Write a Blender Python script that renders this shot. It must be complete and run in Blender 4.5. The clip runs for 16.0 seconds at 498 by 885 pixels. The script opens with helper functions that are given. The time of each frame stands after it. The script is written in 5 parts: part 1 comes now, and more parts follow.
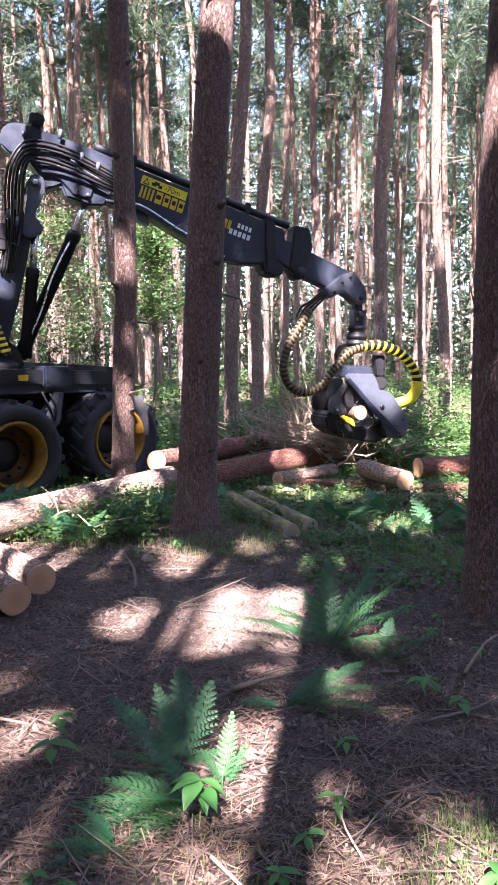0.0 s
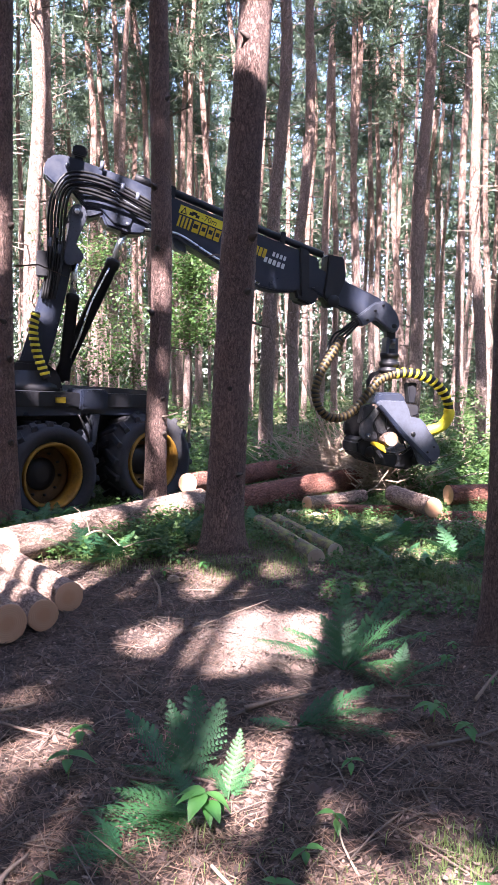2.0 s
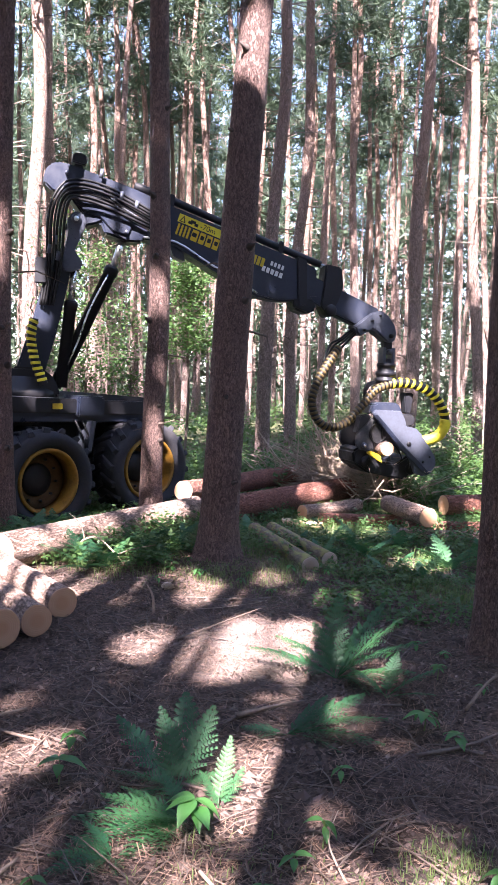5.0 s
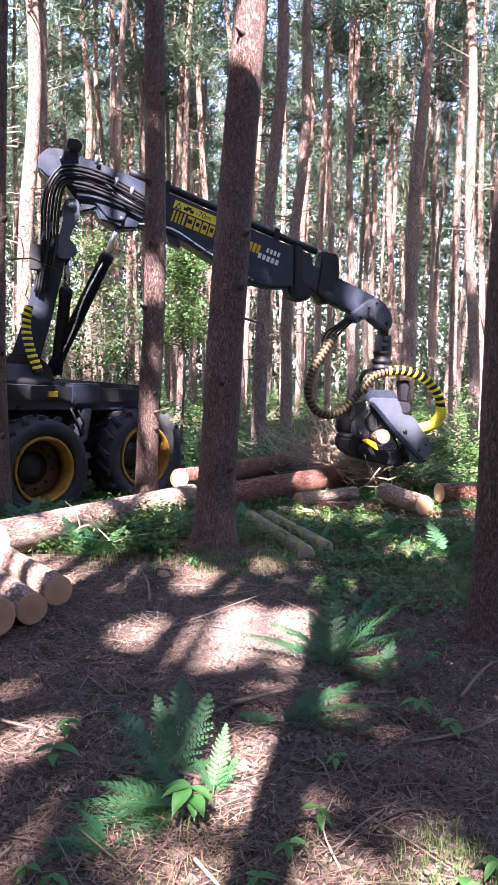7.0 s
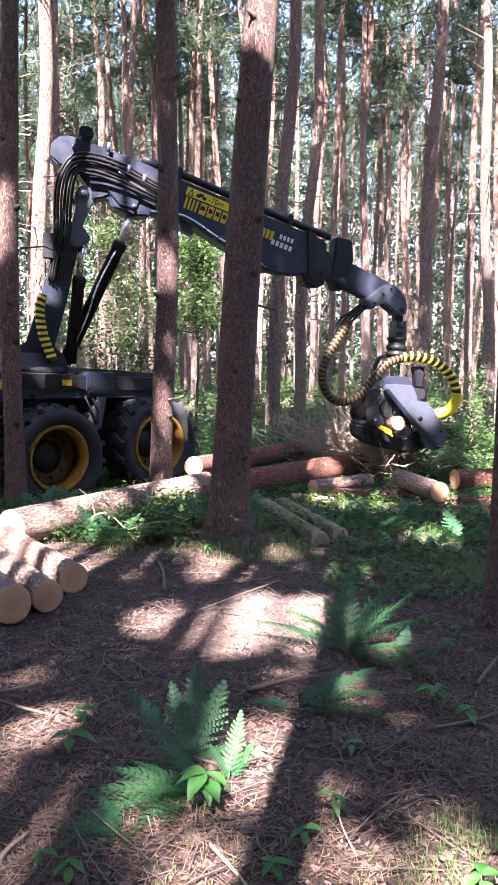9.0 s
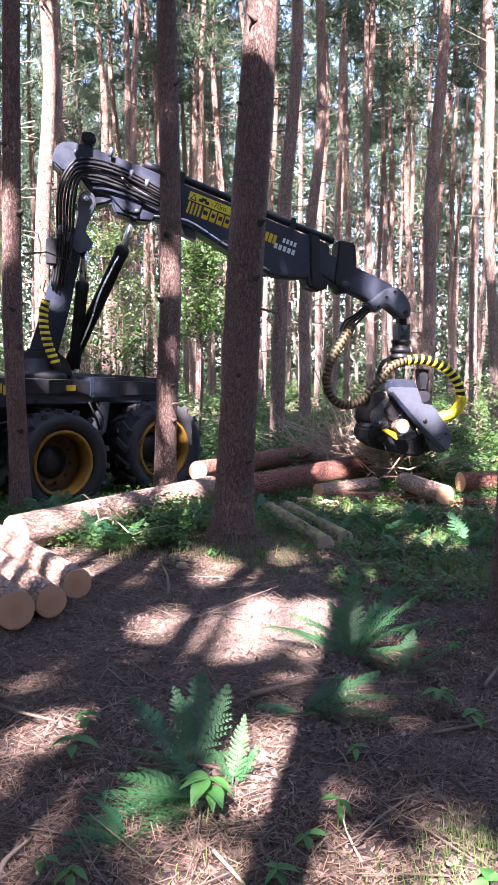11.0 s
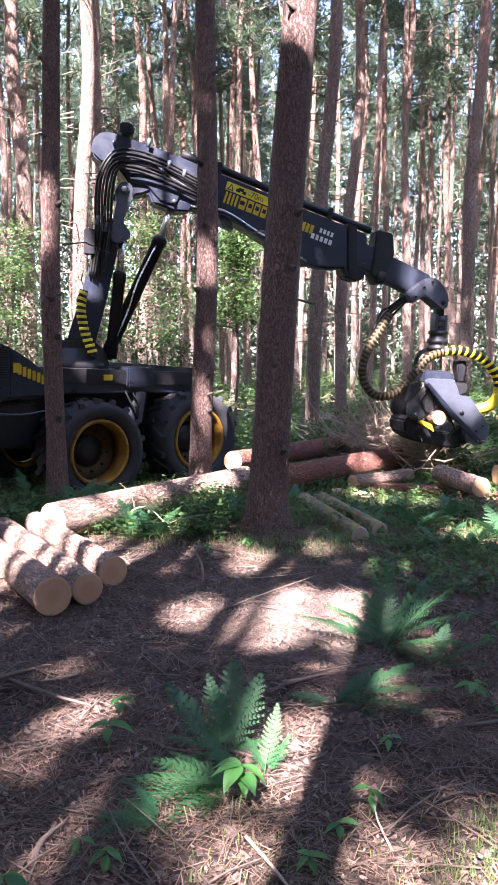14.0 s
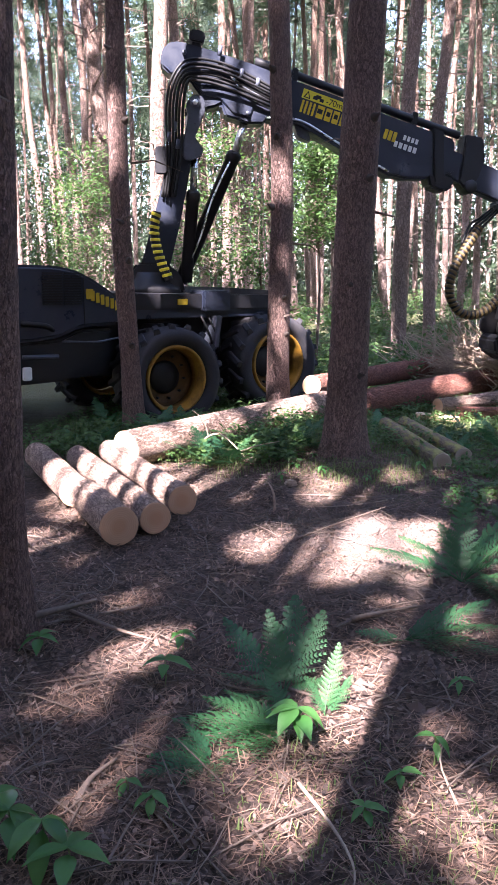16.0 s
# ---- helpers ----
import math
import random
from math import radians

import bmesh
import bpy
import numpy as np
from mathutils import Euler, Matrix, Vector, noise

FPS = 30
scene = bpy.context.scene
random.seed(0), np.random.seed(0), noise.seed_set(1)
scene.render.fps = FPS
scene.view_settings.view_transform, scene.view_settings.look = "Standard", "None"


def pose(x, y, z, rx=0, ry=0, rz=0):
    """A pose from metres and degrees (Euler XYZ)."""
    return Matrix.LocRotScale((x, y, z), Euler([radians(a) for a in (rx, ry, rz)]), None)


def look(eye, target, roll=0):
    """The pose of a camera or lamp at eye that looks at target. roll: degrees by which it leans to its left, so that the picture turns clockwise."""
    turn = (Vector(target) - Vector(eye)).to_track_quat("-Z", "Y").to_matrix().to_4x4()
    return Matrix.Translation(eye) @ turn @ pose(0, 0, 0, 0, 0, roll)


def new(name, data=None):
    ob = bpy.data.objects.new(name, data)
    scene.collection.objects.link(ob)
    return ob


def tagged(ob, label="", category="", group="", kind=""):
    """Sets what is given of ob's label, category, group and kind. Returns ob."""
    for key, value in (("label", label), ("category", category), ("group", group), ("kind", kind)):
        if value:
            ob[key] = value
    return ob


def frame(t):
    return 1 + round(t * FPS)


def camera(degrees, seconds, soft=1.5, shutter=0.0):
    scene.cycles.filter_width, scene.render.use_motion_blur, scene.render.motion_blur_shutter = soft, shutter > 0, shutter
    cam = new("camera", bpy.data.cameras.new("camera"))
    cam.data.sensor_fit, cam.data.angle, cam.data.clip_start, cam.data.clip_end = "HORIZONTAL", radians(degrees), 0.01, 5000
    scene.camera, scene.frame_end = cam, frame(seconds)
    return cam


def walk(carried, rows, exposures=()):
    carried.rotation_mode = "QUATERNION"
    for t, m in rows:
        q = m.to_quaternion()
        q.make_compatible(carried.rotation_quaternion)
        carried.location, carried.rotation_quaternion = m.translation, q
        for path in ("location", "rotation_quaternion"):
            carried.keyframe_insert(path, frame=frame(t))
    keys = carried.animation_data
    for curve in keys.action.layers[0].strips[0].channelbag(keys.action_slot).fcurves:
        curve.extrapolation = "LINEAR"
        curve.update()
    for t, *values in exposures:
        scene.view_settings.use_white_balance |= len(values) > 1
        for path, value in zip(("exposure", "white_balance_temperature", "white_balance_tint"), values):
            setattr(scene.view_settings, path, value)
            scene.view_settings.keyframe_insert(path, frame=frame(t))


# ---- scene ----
cam = camera(32.9, 16.0, soft=0.8)
PATH = [
    (0, (0.094, -1.353, 1.716), (0.052, 0.636, 1.511), 1.3),
    (0.5, (0.233, -1.488, 1.741), (0.108, 0.501, 1.575), 1.4),
    (1, (0.245, -1.517, 1.758), (0.123, 0.473, 1.599), 1.5),
    (1.5, (0.228, -1.521, 1.763), (0.1, 0.469, 1.611), 1.9),
    (2, (0.215, -1.518, 1.765), (0.077, 0.471, 1.609), 2.1),
    (2.5, (0.218, -1.528, 1.758), (0.068, 0.461, 1.607), 2.2),
    (3, (0.227, -1.535, 1.757), (0.073, 0.453, 1.61), 2.5),
    (3.5, (0.238, -1.542, 1.763), (0.089, 0.447, 1.618), 2.3),
    (4, (0.238, -1.535, 1.761), (0.093, 0.455, 1.619), 2.3),
    (4.5, (0.233, -1.543, 1.767), (0.096, 0.447, 1.631), 2.6),
    (7, (0.239, -1.526, 1.767), (0.116, 0.464, 1.602), 2.7),
    (7.5, (0.241, -1.511, 1.759), (0.116, 0.477, 1.578), 2.3),
    (8, (0.241, -1.509, 1.764), (0.101, 0.477, 1.575), 2.2),
    (8.5, (0.245, -1.506, 1.761), (0.091, 0.479, 1.567), 2.2),
    (9, (0.243, -1.511, 1.76), (0.087, 0.473, 1.565), 2.3),
    (11.3, (0.26, -1.488, 1.746), (0.09, 0.496, 1.567), 1.8),
    (11.5, (0.253, -1.493, 1.745), (0.103, 0.493, 1.569), 2.0),
    (12, (0.256, -1.505, 1.757), (0.119, 0.482, 1.577), 2.0),
    (12.5, (0.255, -1.507, 1.758), (0.107, 0.479, 1.577), 2.0),
    (13, (0.259, -1.506, 1.76), (0.069, 0.476, 1.57), 1.8),
    (13.5, (0.259, -1.507, 1.758), (0.033, 0.469, 1.556), 2.0),
    (14, (0.259, -1.507, 1.753), (0.008, 0.466, 1.543), 2.1),
    (14.5, (0.261, -1.506, 1.751), (0.006, 0.466, 1.534), 1.9),
    (15, (0.286, -1.469, 1.731), (-0.09, 0.483, 1.508), 1.6),
    (15.5, (0.32, -1.416, 1.737), (-0.103, 0.519, 1.459), 1.0),
    (16, (0.359, -1.226, 1.726), (-0.094, 0.682, 1.335), 0.5),
]
walk(cam, [(t, look(eye, target, roll)) for t, eye, target, roll in PATH], ((0, 3.5, 6250, 28), (16, 3.5, 6250, 28)))

# ---- world and sun ----
SUN_EL, SUN_AZ = 48.0, 7.0          # the light travels towards +y, a little to +x
SLOPE = math.tan(radians(SUN_EL))
FLOW = Vector((math.sin(radians(SUN_AZ)), math.cos(radians(SUN_AZ)), -SLOPE)).normalized()
world = bpy.data.worlds.new("world")
scene.world = world
world.use_nodes = True
wn = world.node_tree
sky = wn.nodes.new("ShaderNodeTexSky")
sky.sky_type = "NISHITA"
sky.sun_disc = False
sky.sun_elevation = radians(SUN_EL)
sky.sun_rotation = radians(180 + SUN_AZ)
wn.links.new(sky.outputs["Color"], wn.nodes["Background"].inputs["Color"])
wn.nodes["Background"].inputs["Strength"].default_value = 0.092
sun = new("sun", bpy.data.lights.new("sun", "SUN"))
sun.data.energy = 5.0
sun.data.angle = radians(0.5)
sun.data.color = (1.0, 0.95, 0.88)
sun.matrix_world = look((-3, -20, 25), Vector((-3, -20, 25)) + FLOW)


# ---- materials ----
def ramp_set(node, stops):
    el = node.color_ramp.elements
    while len(el) > 1:
        el.remove(el[-1])
    el[0].position, el[0].color = stops[0][0], (*stops[0][1], 1)
    for p, c in stops[1:]:
        e = el.new(p)
        e.color = (*c, 1)


class Mat:
    """A short way to wire a node material."""

    def __init__(self, name, rough=0.8, metal=0.0):
        self.m = bpy.data.materials.new(name)
        self.m.use_nodes = True
        self.t = self.m.node_tree
        self.b = self.t.nodes["Principled BSDF"]
        self.b.inputs["Roughness"].default_value = rough
        self.b.inputs["Metallic"].default_value = metal
        tc = self.t.nodes.new("ShaderNodeTexCoord")
        self.co = tc.outputs["Object"]
        self.tc = tc

    def node(self, kind, **sets):
        n = self.t.nodes.new(kind)
        for k, v in sets.items():
            n.inputs[k].default_value = v
        return n

    def link(self, a, b):
        self.t.links.new(a, b)

    def scaled(self, s, shift=False):
        n = self.node("ShaderNodeMapping", Scale=s)
        self.link(self.co, n.inputs["Vector"])
        if shift:
            info = self.node("ShaderNodeObjectInfo")
            mul = self.node("ShaderNodeVectorMath")
            mul.operation = "SCALE"
            mul.inputs[0].default_value = (37, 53, 11)
            self.link(info.outputs["Random"], mul.inputs["Scale"])
            self.link(mul.outputs[0], n.inputs["Location"])
        return n.outputs["Vector"]

    def noise(self, co, scale, detail=5.0, rough=0.6):
        n = self.node("ShaderNodeTexNoise", Scale=scale, Detail=detail, Roughness=rough)
        self.link(co, n.inputs["Vector"])
        return n.outputs["Fac"]

    def voronoi(self, co, scale, feature="F1", out="Distance", random_=1.0):
        n = self.node("ShaderNodeTexVoronoi", Scale=scale, Randomness=random_)
        n.feature = feature
        self.link(co, n.inputs["Vector"])
        return n.outputs[out]

    def ramp(self, fac, *stops):
        n = self.node("ShaderNodeValToRGB")
        ramp_set(n, stops)
        self.link(fac, n.inputs["Fac"])
        return n.outputs["Color"]

    def mix(self, fac, a, b, how="MIX"):
        n = self.t.nodes.new("ShaderNodeMix")
        n.data_type, n.blend_type = "RGBA", how
        for slot, v in ((n.inputs[0], fac), (n.inputs[6], a), (n.inputs[7], b)):
            if isinstance(v, (int, float)):
                slot.default_value = v
            elif isinstance(v, tuple):
                slot.default_value = (*v, 1)
            else:
                self.link(v, slot)
        return n.outputs[2]

    def math(self, op, a, b=0.0):
        n = self.t.nodes.new("ShaderNodeMath")
        n.operation = op
        for slot, v in zip(n.inputs, (a, b)):
            if isinstance(v, (int, float)):
                slot.default_value = v
            else:
                self.link(v, slot)
        return n.outputs[0]

    def color(self, c):
        if isinstance(c, tuple):
            self.b.inputs["Base Color"].default_value = (*c, 1)
        else:
            self.link(c, self.b.inputs["Base Color"])
        return self

    def bump(self, h, strength=0.6, dist=0.01):
        n = self.node("ShaderNodeBump", Strength=strength, Distance=dist)
        self.link(h, n.inputs["Height"])
        self.link(n.outputs["Normal"], self.b.inputs["Normal"])
        return self

    def rough(self, fac, lo, hi):
        self.link(self.ramp(fac, (0.3, (lo,) * 3), (0.7, (hi,) * 3)), self.b.inputs["Roughness"])
        return self

    def per_island(self):
        return self.node("ShaderNodeNewGeometry").outputs["Random Per Island"]

    def per_object(self):
        return self.node("ShaderNodeObjectInfo").outputs["Random"]


def bark_material(name, low, mid, crack, orange, start, plates=1.0):
    """Scaly pine bark: tall broken plates with dark cracks, redder and thinner higher up."""
    m = Mat(name, 0.9)
    co = m.scaled((1, 1, 0.52), shift=True)
    sc = m.node("ShaderNodeVectorMath")
    sc.operation = "SCALE"
    sc.inputs["Scale"].default_value = 0.10
    nz = m.node("ShaderNodeTexNoise", Scale=11.0, Detail=4.0)
    m.link(co, nz.inputs["Vector"])
    m.link(nz.outputs["Color"], sc.inputs[0])
    warp = m.node("ShaderNodeVectorMath")
    warp.operation = "ADD"
    m.link(co, warp.inputs[0])
    m.link(sc.outputs[0], warp.inputs[1])
    ridge = m.math("ABSOLUTE", m.math("SUBTRACT", m.noise(m.scaled((1, 1, 0.36), True), 40 * plates, 5, 0.65), 0.5))
    flake = m.voronoi(warp.outputs[0], 62 * plates, "F1", "Color")
    edge = m.voronoi(warp.outputs[0], 62 * plates, "DISTANCE_TO_EDGE")
    fine = m.noise(m.scaled((1, 1, 0.55), True), 90, 6, 0.75)
    big = m.noise(m.scaled((1, 1, 0.5), True), 2.3, 4)
    bw = m.node("ShaderNodeRGBToBW")
    m.link(flake, bw.inputs[0])
    base = m.mix(m.ramp(big, (0.35, (0, 0, 0)), (0.65, (1, 1, 1))), low, mid)
    base = m.mix(0.5, base, m.ramp(bw.outputs[0], (0.25, tuple(c * 0.55 for c in low)), (0.75, tuple(min(1, c * 1.3) for c in mid))))
    base = m.mix(0.45, base, m.ramp(fine, (0.32, tuple(c * 0.4 for c in low)), (0.66, tuple(min(1, c * 1.6) for c in mid))))
    sep = m.node("ShaderNodeSeparateXYZ")
    m.link(m.co, sep.inputs[0])
    high = m.math("DIVIDE", m.math("SUBTRACT", m.math("ADD", sep.outputs["Z"], m.math("MULTIPLY", big, 3.0)), start), 5.0)
    up = m.node("ShaderNodeClamp")
    m.link(high, up.inputs["Value"])
    base = m.mix(m.math("MULTIPLY", up.outputs[0], 0.7), base, m.mix(0.4, orange, base))
    gap = m.ramp(ridge, (0.0, (0, 0, 0)), (0.06, (1, 1, 1)))
    thin = m.ramp(edge, (0.0, (0, 0, 0)), (0.06, (1, 1, 1)))
    hole = m.math("SUBTRACT", 1.0, m.math("MULTIPLY", gap, m.math("ADD", m.math("MULTIPLY", thin, 0.5), 0.5)))
    base = m.mix(m.math("MULTIPLY", hole, 0.6), base, crack)
    speck = m.ramp(m.noise(m.scaled((1, 1, 0.7), True), 130 * plates, 3, 0.6), (0.60, (0, 0, 0)), (0.68, (0.7, 0.7, 0.7)))
    base = m.mix(speck, base, tuple(min(1, c * 1.7 + 0.03) for c in mid))
    m.color(base)
    hgt = m.math("ADD", m.math("MULTIPLY", gap, 0.8), m.math("ADD", m.math("MULTIPLY", fine, 0.4), m.math("MULTIPLY", bw.outputs[0], 0.35)))
    return m.bump(hgt, 1.0, 0.03).m


BARK = bark_material("pine_bark", (0.115, 0.062, 0.050), (0.26, 0.16, 0.135), (0.024, 0.014, 0.012), (0.30, 0.16, 0.10), 7.0)
# far copy of the pine bark, its colour lightened to look sunlit
BARK_FAR_LIT = bark_material("pine_bark_far_lit", (0.13, 0.08, 0.066), (0.39, 0.28, 0.24), (0.035, 0.02, 0.017), (0.37, 0.205, 0.14), 4.0, 0.6)
BARK_RED = bark_material("red_log_bark", (0.155, 0.05, 0.035), (0.31, 0.12, 0.08), (0.045, 0.018, 0.014), (0.36, 0.19, 0.10), 90.0, 0.8)
BARK_LOG = bark_material("log_bark", (0.26, 0.15, 0.115), (0.47, 0.32, 0.25), (0.06, 0.035, 0.028), (0.36, 0.19, 0.10), 90.0, 0.8)


def lichen_bark():
    m = Mat("lichen_bark", 0.9)
    co = m.scaled((1, 1, 0.4))
    a = m.noise(co, 14, 5)
    f = m.noise(co, 60, 6, 0.7)
    base = m.ramp(f, (0.3, (0.05, 0.035, 0.025)), (0.65, (0.20, 0.15, 0.10)))
    m.color(m.mix(m.ramp(a, (0.47, (0, 0, 0)), (0.6, (0.8, 0.8, 0.8))), base, (0.24, 0.23, 0.06)))
    return m.bump(f, 0.9, 0.012).m


def cut_wood(name, pale, dark, heart):
    """A sawn face: rings round the pith, a redder heart, saw marks."""
    m = Mat(name, 0.75)
    sep = m.node("ShaderNodeSeparateXYZ")
    m.link(m.co, sep.inputs[0])
    r = m.math("SQRT", m.math("ADD", m.math("POWER", sep.outputs["X"], 2.0), m.math("POWER", sep.outputs["Y"], 2.0)))
    n = m.noise(m.scaled((1, 1, 1), True), 9, 4)
    rr = m.math("ADD", r, m.math("MULTIPLY", n, 0.02))
    ring = m.math("SINE", m.math("MULTIPLY", rr, 480.0))
    c = m.mix(m.math("MULTIPLY", m.math("ADD", ring, 1.0), 0.2), pale, dark)
    c = m.mix(m.ramp(rr, (0.045, (0.6, 0.6, 0.6)), (0.075, (0, 0, 0))), c, heart)
    saw = m.noise(m.scaled((4, 90, 4)), 3, 3)
    c = m.mix(m.math("MULTIPLY", saw, 0.3), c, tuple(x * 0.6 for x in pale))
    m.color(c)
    return m.bump(saw, 0.4, 0.003).m


LICHEN = lichen_bark()
CUT = cut_wood("sawn_wood", (0.62, 0.36, 0.22), (0.46, 0.24, 0.13), (0.52, 0.25, 0.12))
CUT_GREY = cut_wood("weathered_sawn_wood", (0.42, 0.33, 0.25), (0.28, 0.21, 0.15), (0.33, 0.22, 0.15))


def peeled_wood():
    m = Mat("peeled_wood", 0.7)
    f = m.noise(m.scaled((30, 30, 1.2)), 4, 5)
    m.color(m.ramp(f, (0.3, (0.34, 0.20, 0.11)), (0.5, (0.55, 0.38, 0.24)), (0.75, (0.66, 0.50, 0.34))))
    return m.bump(f, 0.5, 0.005).m


PEELED = peeled_wood()


def ground_material():
    m = Mat("forest_floor", 0.95)
    big = m.noise(m.co, 0.9, 4)
    med = m.noise(m.co, 6, 6, 0.65)
    fine = m.noise(m.co, 55, 8, 0.75)
    chips = m.voronoi(m.co, 34, "F1", "Color")
    bw = m.node("ShaderNodeRGBToBW")
    m.link(chips, bw.inputs[0])
    edge = m.voronoi(m.co, 34, "DISTANCE_TO_EDGE")
    soil = m.ramp(fine, (0.34, (0.008, 0.0048, 0.0036)), (0.52, (0.06, 0.035, 0.026)), (0.70, (0.21, 0.135, 0.104)))
    litter = m.ramp(bw.outputs[0], (0.2, (0.016, 0.009, 0.006)), (0.5, (0.068, 0.040, 0.029)), (0.85, (0.19, 0.128, 0.10)))
    c = m.mix(m.ramp(med, (0.4, (0.15, 0.15, 0.15)), (0.65, (0.65, 0.65, 0.65))), soil, litter)
    c = m.mix(m.ramp(edge, (0.0, (0.6, 0.6, 0.6)), (0.05, (0, 0, 0))), c, (0.03, 0.018, 0.014))
    sep = m.node("ShaderNodeSeparateXYZ")
    m.link(m.co, sep.inputs[0])
    away = m.math("MULTIPLY", m.math("SUBTRACT", sep.outputs["Y"], 4.6), 0.16)
    cl = m.node("ShaderNodeClamp", Max=0.75)
    m.link(m.math("ADD", away, m.math("MULTIPLY", m.math("SUBTRACT", big, 0.5), 1.6)), cl.inputs["Value"])
    moss = m.ramp(m.noise(m.co, 40, 6, 0.7), (0.3, (0.025, 0.035, 0.012)), (0.6, (0.10, 0.115, 0.035)), (0.8, (0.19, 0.18, 0.07)))
    c = m.mix(cl.outputs[0], c, moss)
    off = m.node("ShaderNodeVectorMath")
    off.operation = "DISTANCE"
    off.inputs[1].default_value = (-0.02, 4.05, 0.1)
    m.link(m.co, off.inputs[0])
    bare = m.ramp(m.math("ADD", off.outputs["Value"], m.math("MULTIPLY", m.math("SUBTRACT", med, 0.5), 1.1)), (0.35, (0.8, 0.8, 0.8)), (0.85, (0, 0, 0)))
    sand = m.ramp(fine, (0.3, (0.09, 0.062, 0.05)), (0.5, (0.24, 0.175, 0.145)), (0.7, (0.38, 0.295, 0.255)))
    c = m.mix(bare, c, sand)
    m.color(c)
    h = m.math("ADD", m.math("MULTIPLY", fine, 0.6), m.math("MULTIPLY", bw.outputs[0], 0.5))
    return m.bump(h, 1.0, 0.05).m


GROUND = ground_material()


def leaf_material(name, dark, light, through_=0.35, rough=0.55, island=True):
    m = Mat(name, rough)
    rnd = m.per_island() if island else m.per_object()
    f = m.noise(m.co, 7, 3)
    c = m.mix(rnd, dark, light)
    c = m.mix(m.math("MULTIPLY", f, 0.5), c, tuple(x * 0.55 for x in dark))
    m.color(c)
    tr = m.t.nodes.new("ShaderNodeBsdfTranslucent")
    m.link(m.mix(0.5, c, tuple(min(1, x * 2.2) for x in light)), tr.inputs["Color"])
    mx = m.node("ShaderNodeMixShader", Fac=through_)
    m.link(m.b.outputs[0], mx.inputs[1])
    m.link(tr.outputs[0], mx.inputs[2])
    m.link(mx.outputs[0], m.t.nodes["Material Output"].inputs["Surface"])
    return m.m


NEEDLES = leaf_material("pine_needles", (0.045, 0.075, 0.042), (0.125, 0.175, 0.10), 0.33)
NEEDLES_FAR = leaf_material("far_needles", (0.022, 0.042, 0.024), (0.085, 0.125, 0.07), 0.3)
LEAF = leaf_material("shrub_leaf", (0.025, 0.075, 0.02), (0.095, 0.165, 0.045), 0.36)
FERN = leaf_material("fern_leaf", (0.017, 0.08, 0.032), (0.052, 0.155, 0.052), 0.27, island=False)
SEEDLING = leaf_material("seedling_leaf", (0.035, 0.13, 0.03), (0.08, 0.22, 0.055), 0.35, 0.45, island=False)
GRASS = leaf_material("grass_blade", (0.06, 0.115, 0.03), (0.19, 0.235, 0.08), 0.3)
DRY = leaf_material("dry_litter", (0.02, 0.011, 0.008), (0.33, 0.23, 0.185), 0.1, 0.8)
NEEDLE_LITTER = leaf_material("needle_litter", (0.04, 0.021, 0.015), (0.33, 0.205, 0.145), 0.05, 0.8)


def twig_material(name, a, b):
    m = Mat(name, 0.85)
    f = m.noise(m.scaled((20, 20, 20)), 3, 5)
    m.color(m.mix(m.per_island(), m.ramp(f, (0.3, a), (0.7, b)), b))
    return m.bump(f, 0.5, 0.004).m


TWIG = twig_material("dead_twig", (0.04, 0.027, 0.022), (0.17, 0.125, 0.10))
TWIG_PALE = twig_material("pale_branch", (0.16, 0.115, 0.085), (0.38, 0.29, 0.215))
STEM_BROWN = twig_material("brown_root", (0.08, 0.05, 0.035), (0.24, 0.16, 0.115))
STEM = twig_material("green_stem", (0.06, 0.09, 0.03), (0.14, 0.18, 0.06))


def paint(name, c, rough=0.4, metal=0.0, dirt=0.35, dust=(0.16, 0.12, 0.09)):
    """Worn machine paint: dust and scuffs over the colour."""
    m = Mat(name, rough, metal)
    m.b.inputs["Specular IOR Level"].default_value = 0.35
    f = m.noise(m.co, 5, 6, 0.65)
    g = m.noise(m.co, 45, 5, 0.7)
    k = m.math("MULTIPLY", m.ramp(m.math("ADD", m.math("MULTIPLY", f, 0.7), m.math("MULTIPLY", g, 0.3)), (0.42, (0, 0, 0)), (0.68, (1, 1, 1))), dirt)
    m.color(m.mix(k, c, dust))
    m.rough(f, rough * 0.8, min(1, rough + 0.35))
    return m.bump(g, 0.15, 0.003).m


STEEL_BLUE = paint("dark_blue_grey_paint", (0.017, 0.022, 0.038), 0.28, 0.0, 0.25, (0.07, 0.07, 0.078))
BLACK = paint("black_paint", (0.010, 0.0105, 0.014), 0.4, 0.0, 0.3, (0.045, 0.038, 0.034))
GREY = paint("scuffed_grey_steel", (0.095, 0.105, 0.135), 0.3, 0.35, 0.5, (0.035, 0.035, 0.042))
CHROME = paint("chrome_rod", (0.75, 0.76, 0.78), 0.15, 1.0, 0.15)
YELLOW = paint("yellow_paint", (0.62, 0.42, 0.015), 0.45, 0.0, 0.35, (0.20, 0.13, 0.05))
RIM_YELLOW = paint("rim_yellow", (0.34, 0.17, 0.02), 0.5, 0.0, 0.8, (0.07, 0.042, 0.025))
RUBBER = paint("tyre_rubber", (0.018, 0.019, 0.025), 0.6, 0.0, 0.5, (0.07, 0.062, 0.058))
HOSE = paint("hose_rubber", (0.006, 0.006, 0.007), 0.35, 0.0, 0.15, (0.04, 0.035, 0.03))
WRAP_YELLOW = paint("yellow_spiral", (0.72, 0.60, 0.03), 0.4, 0.0, 0.25)
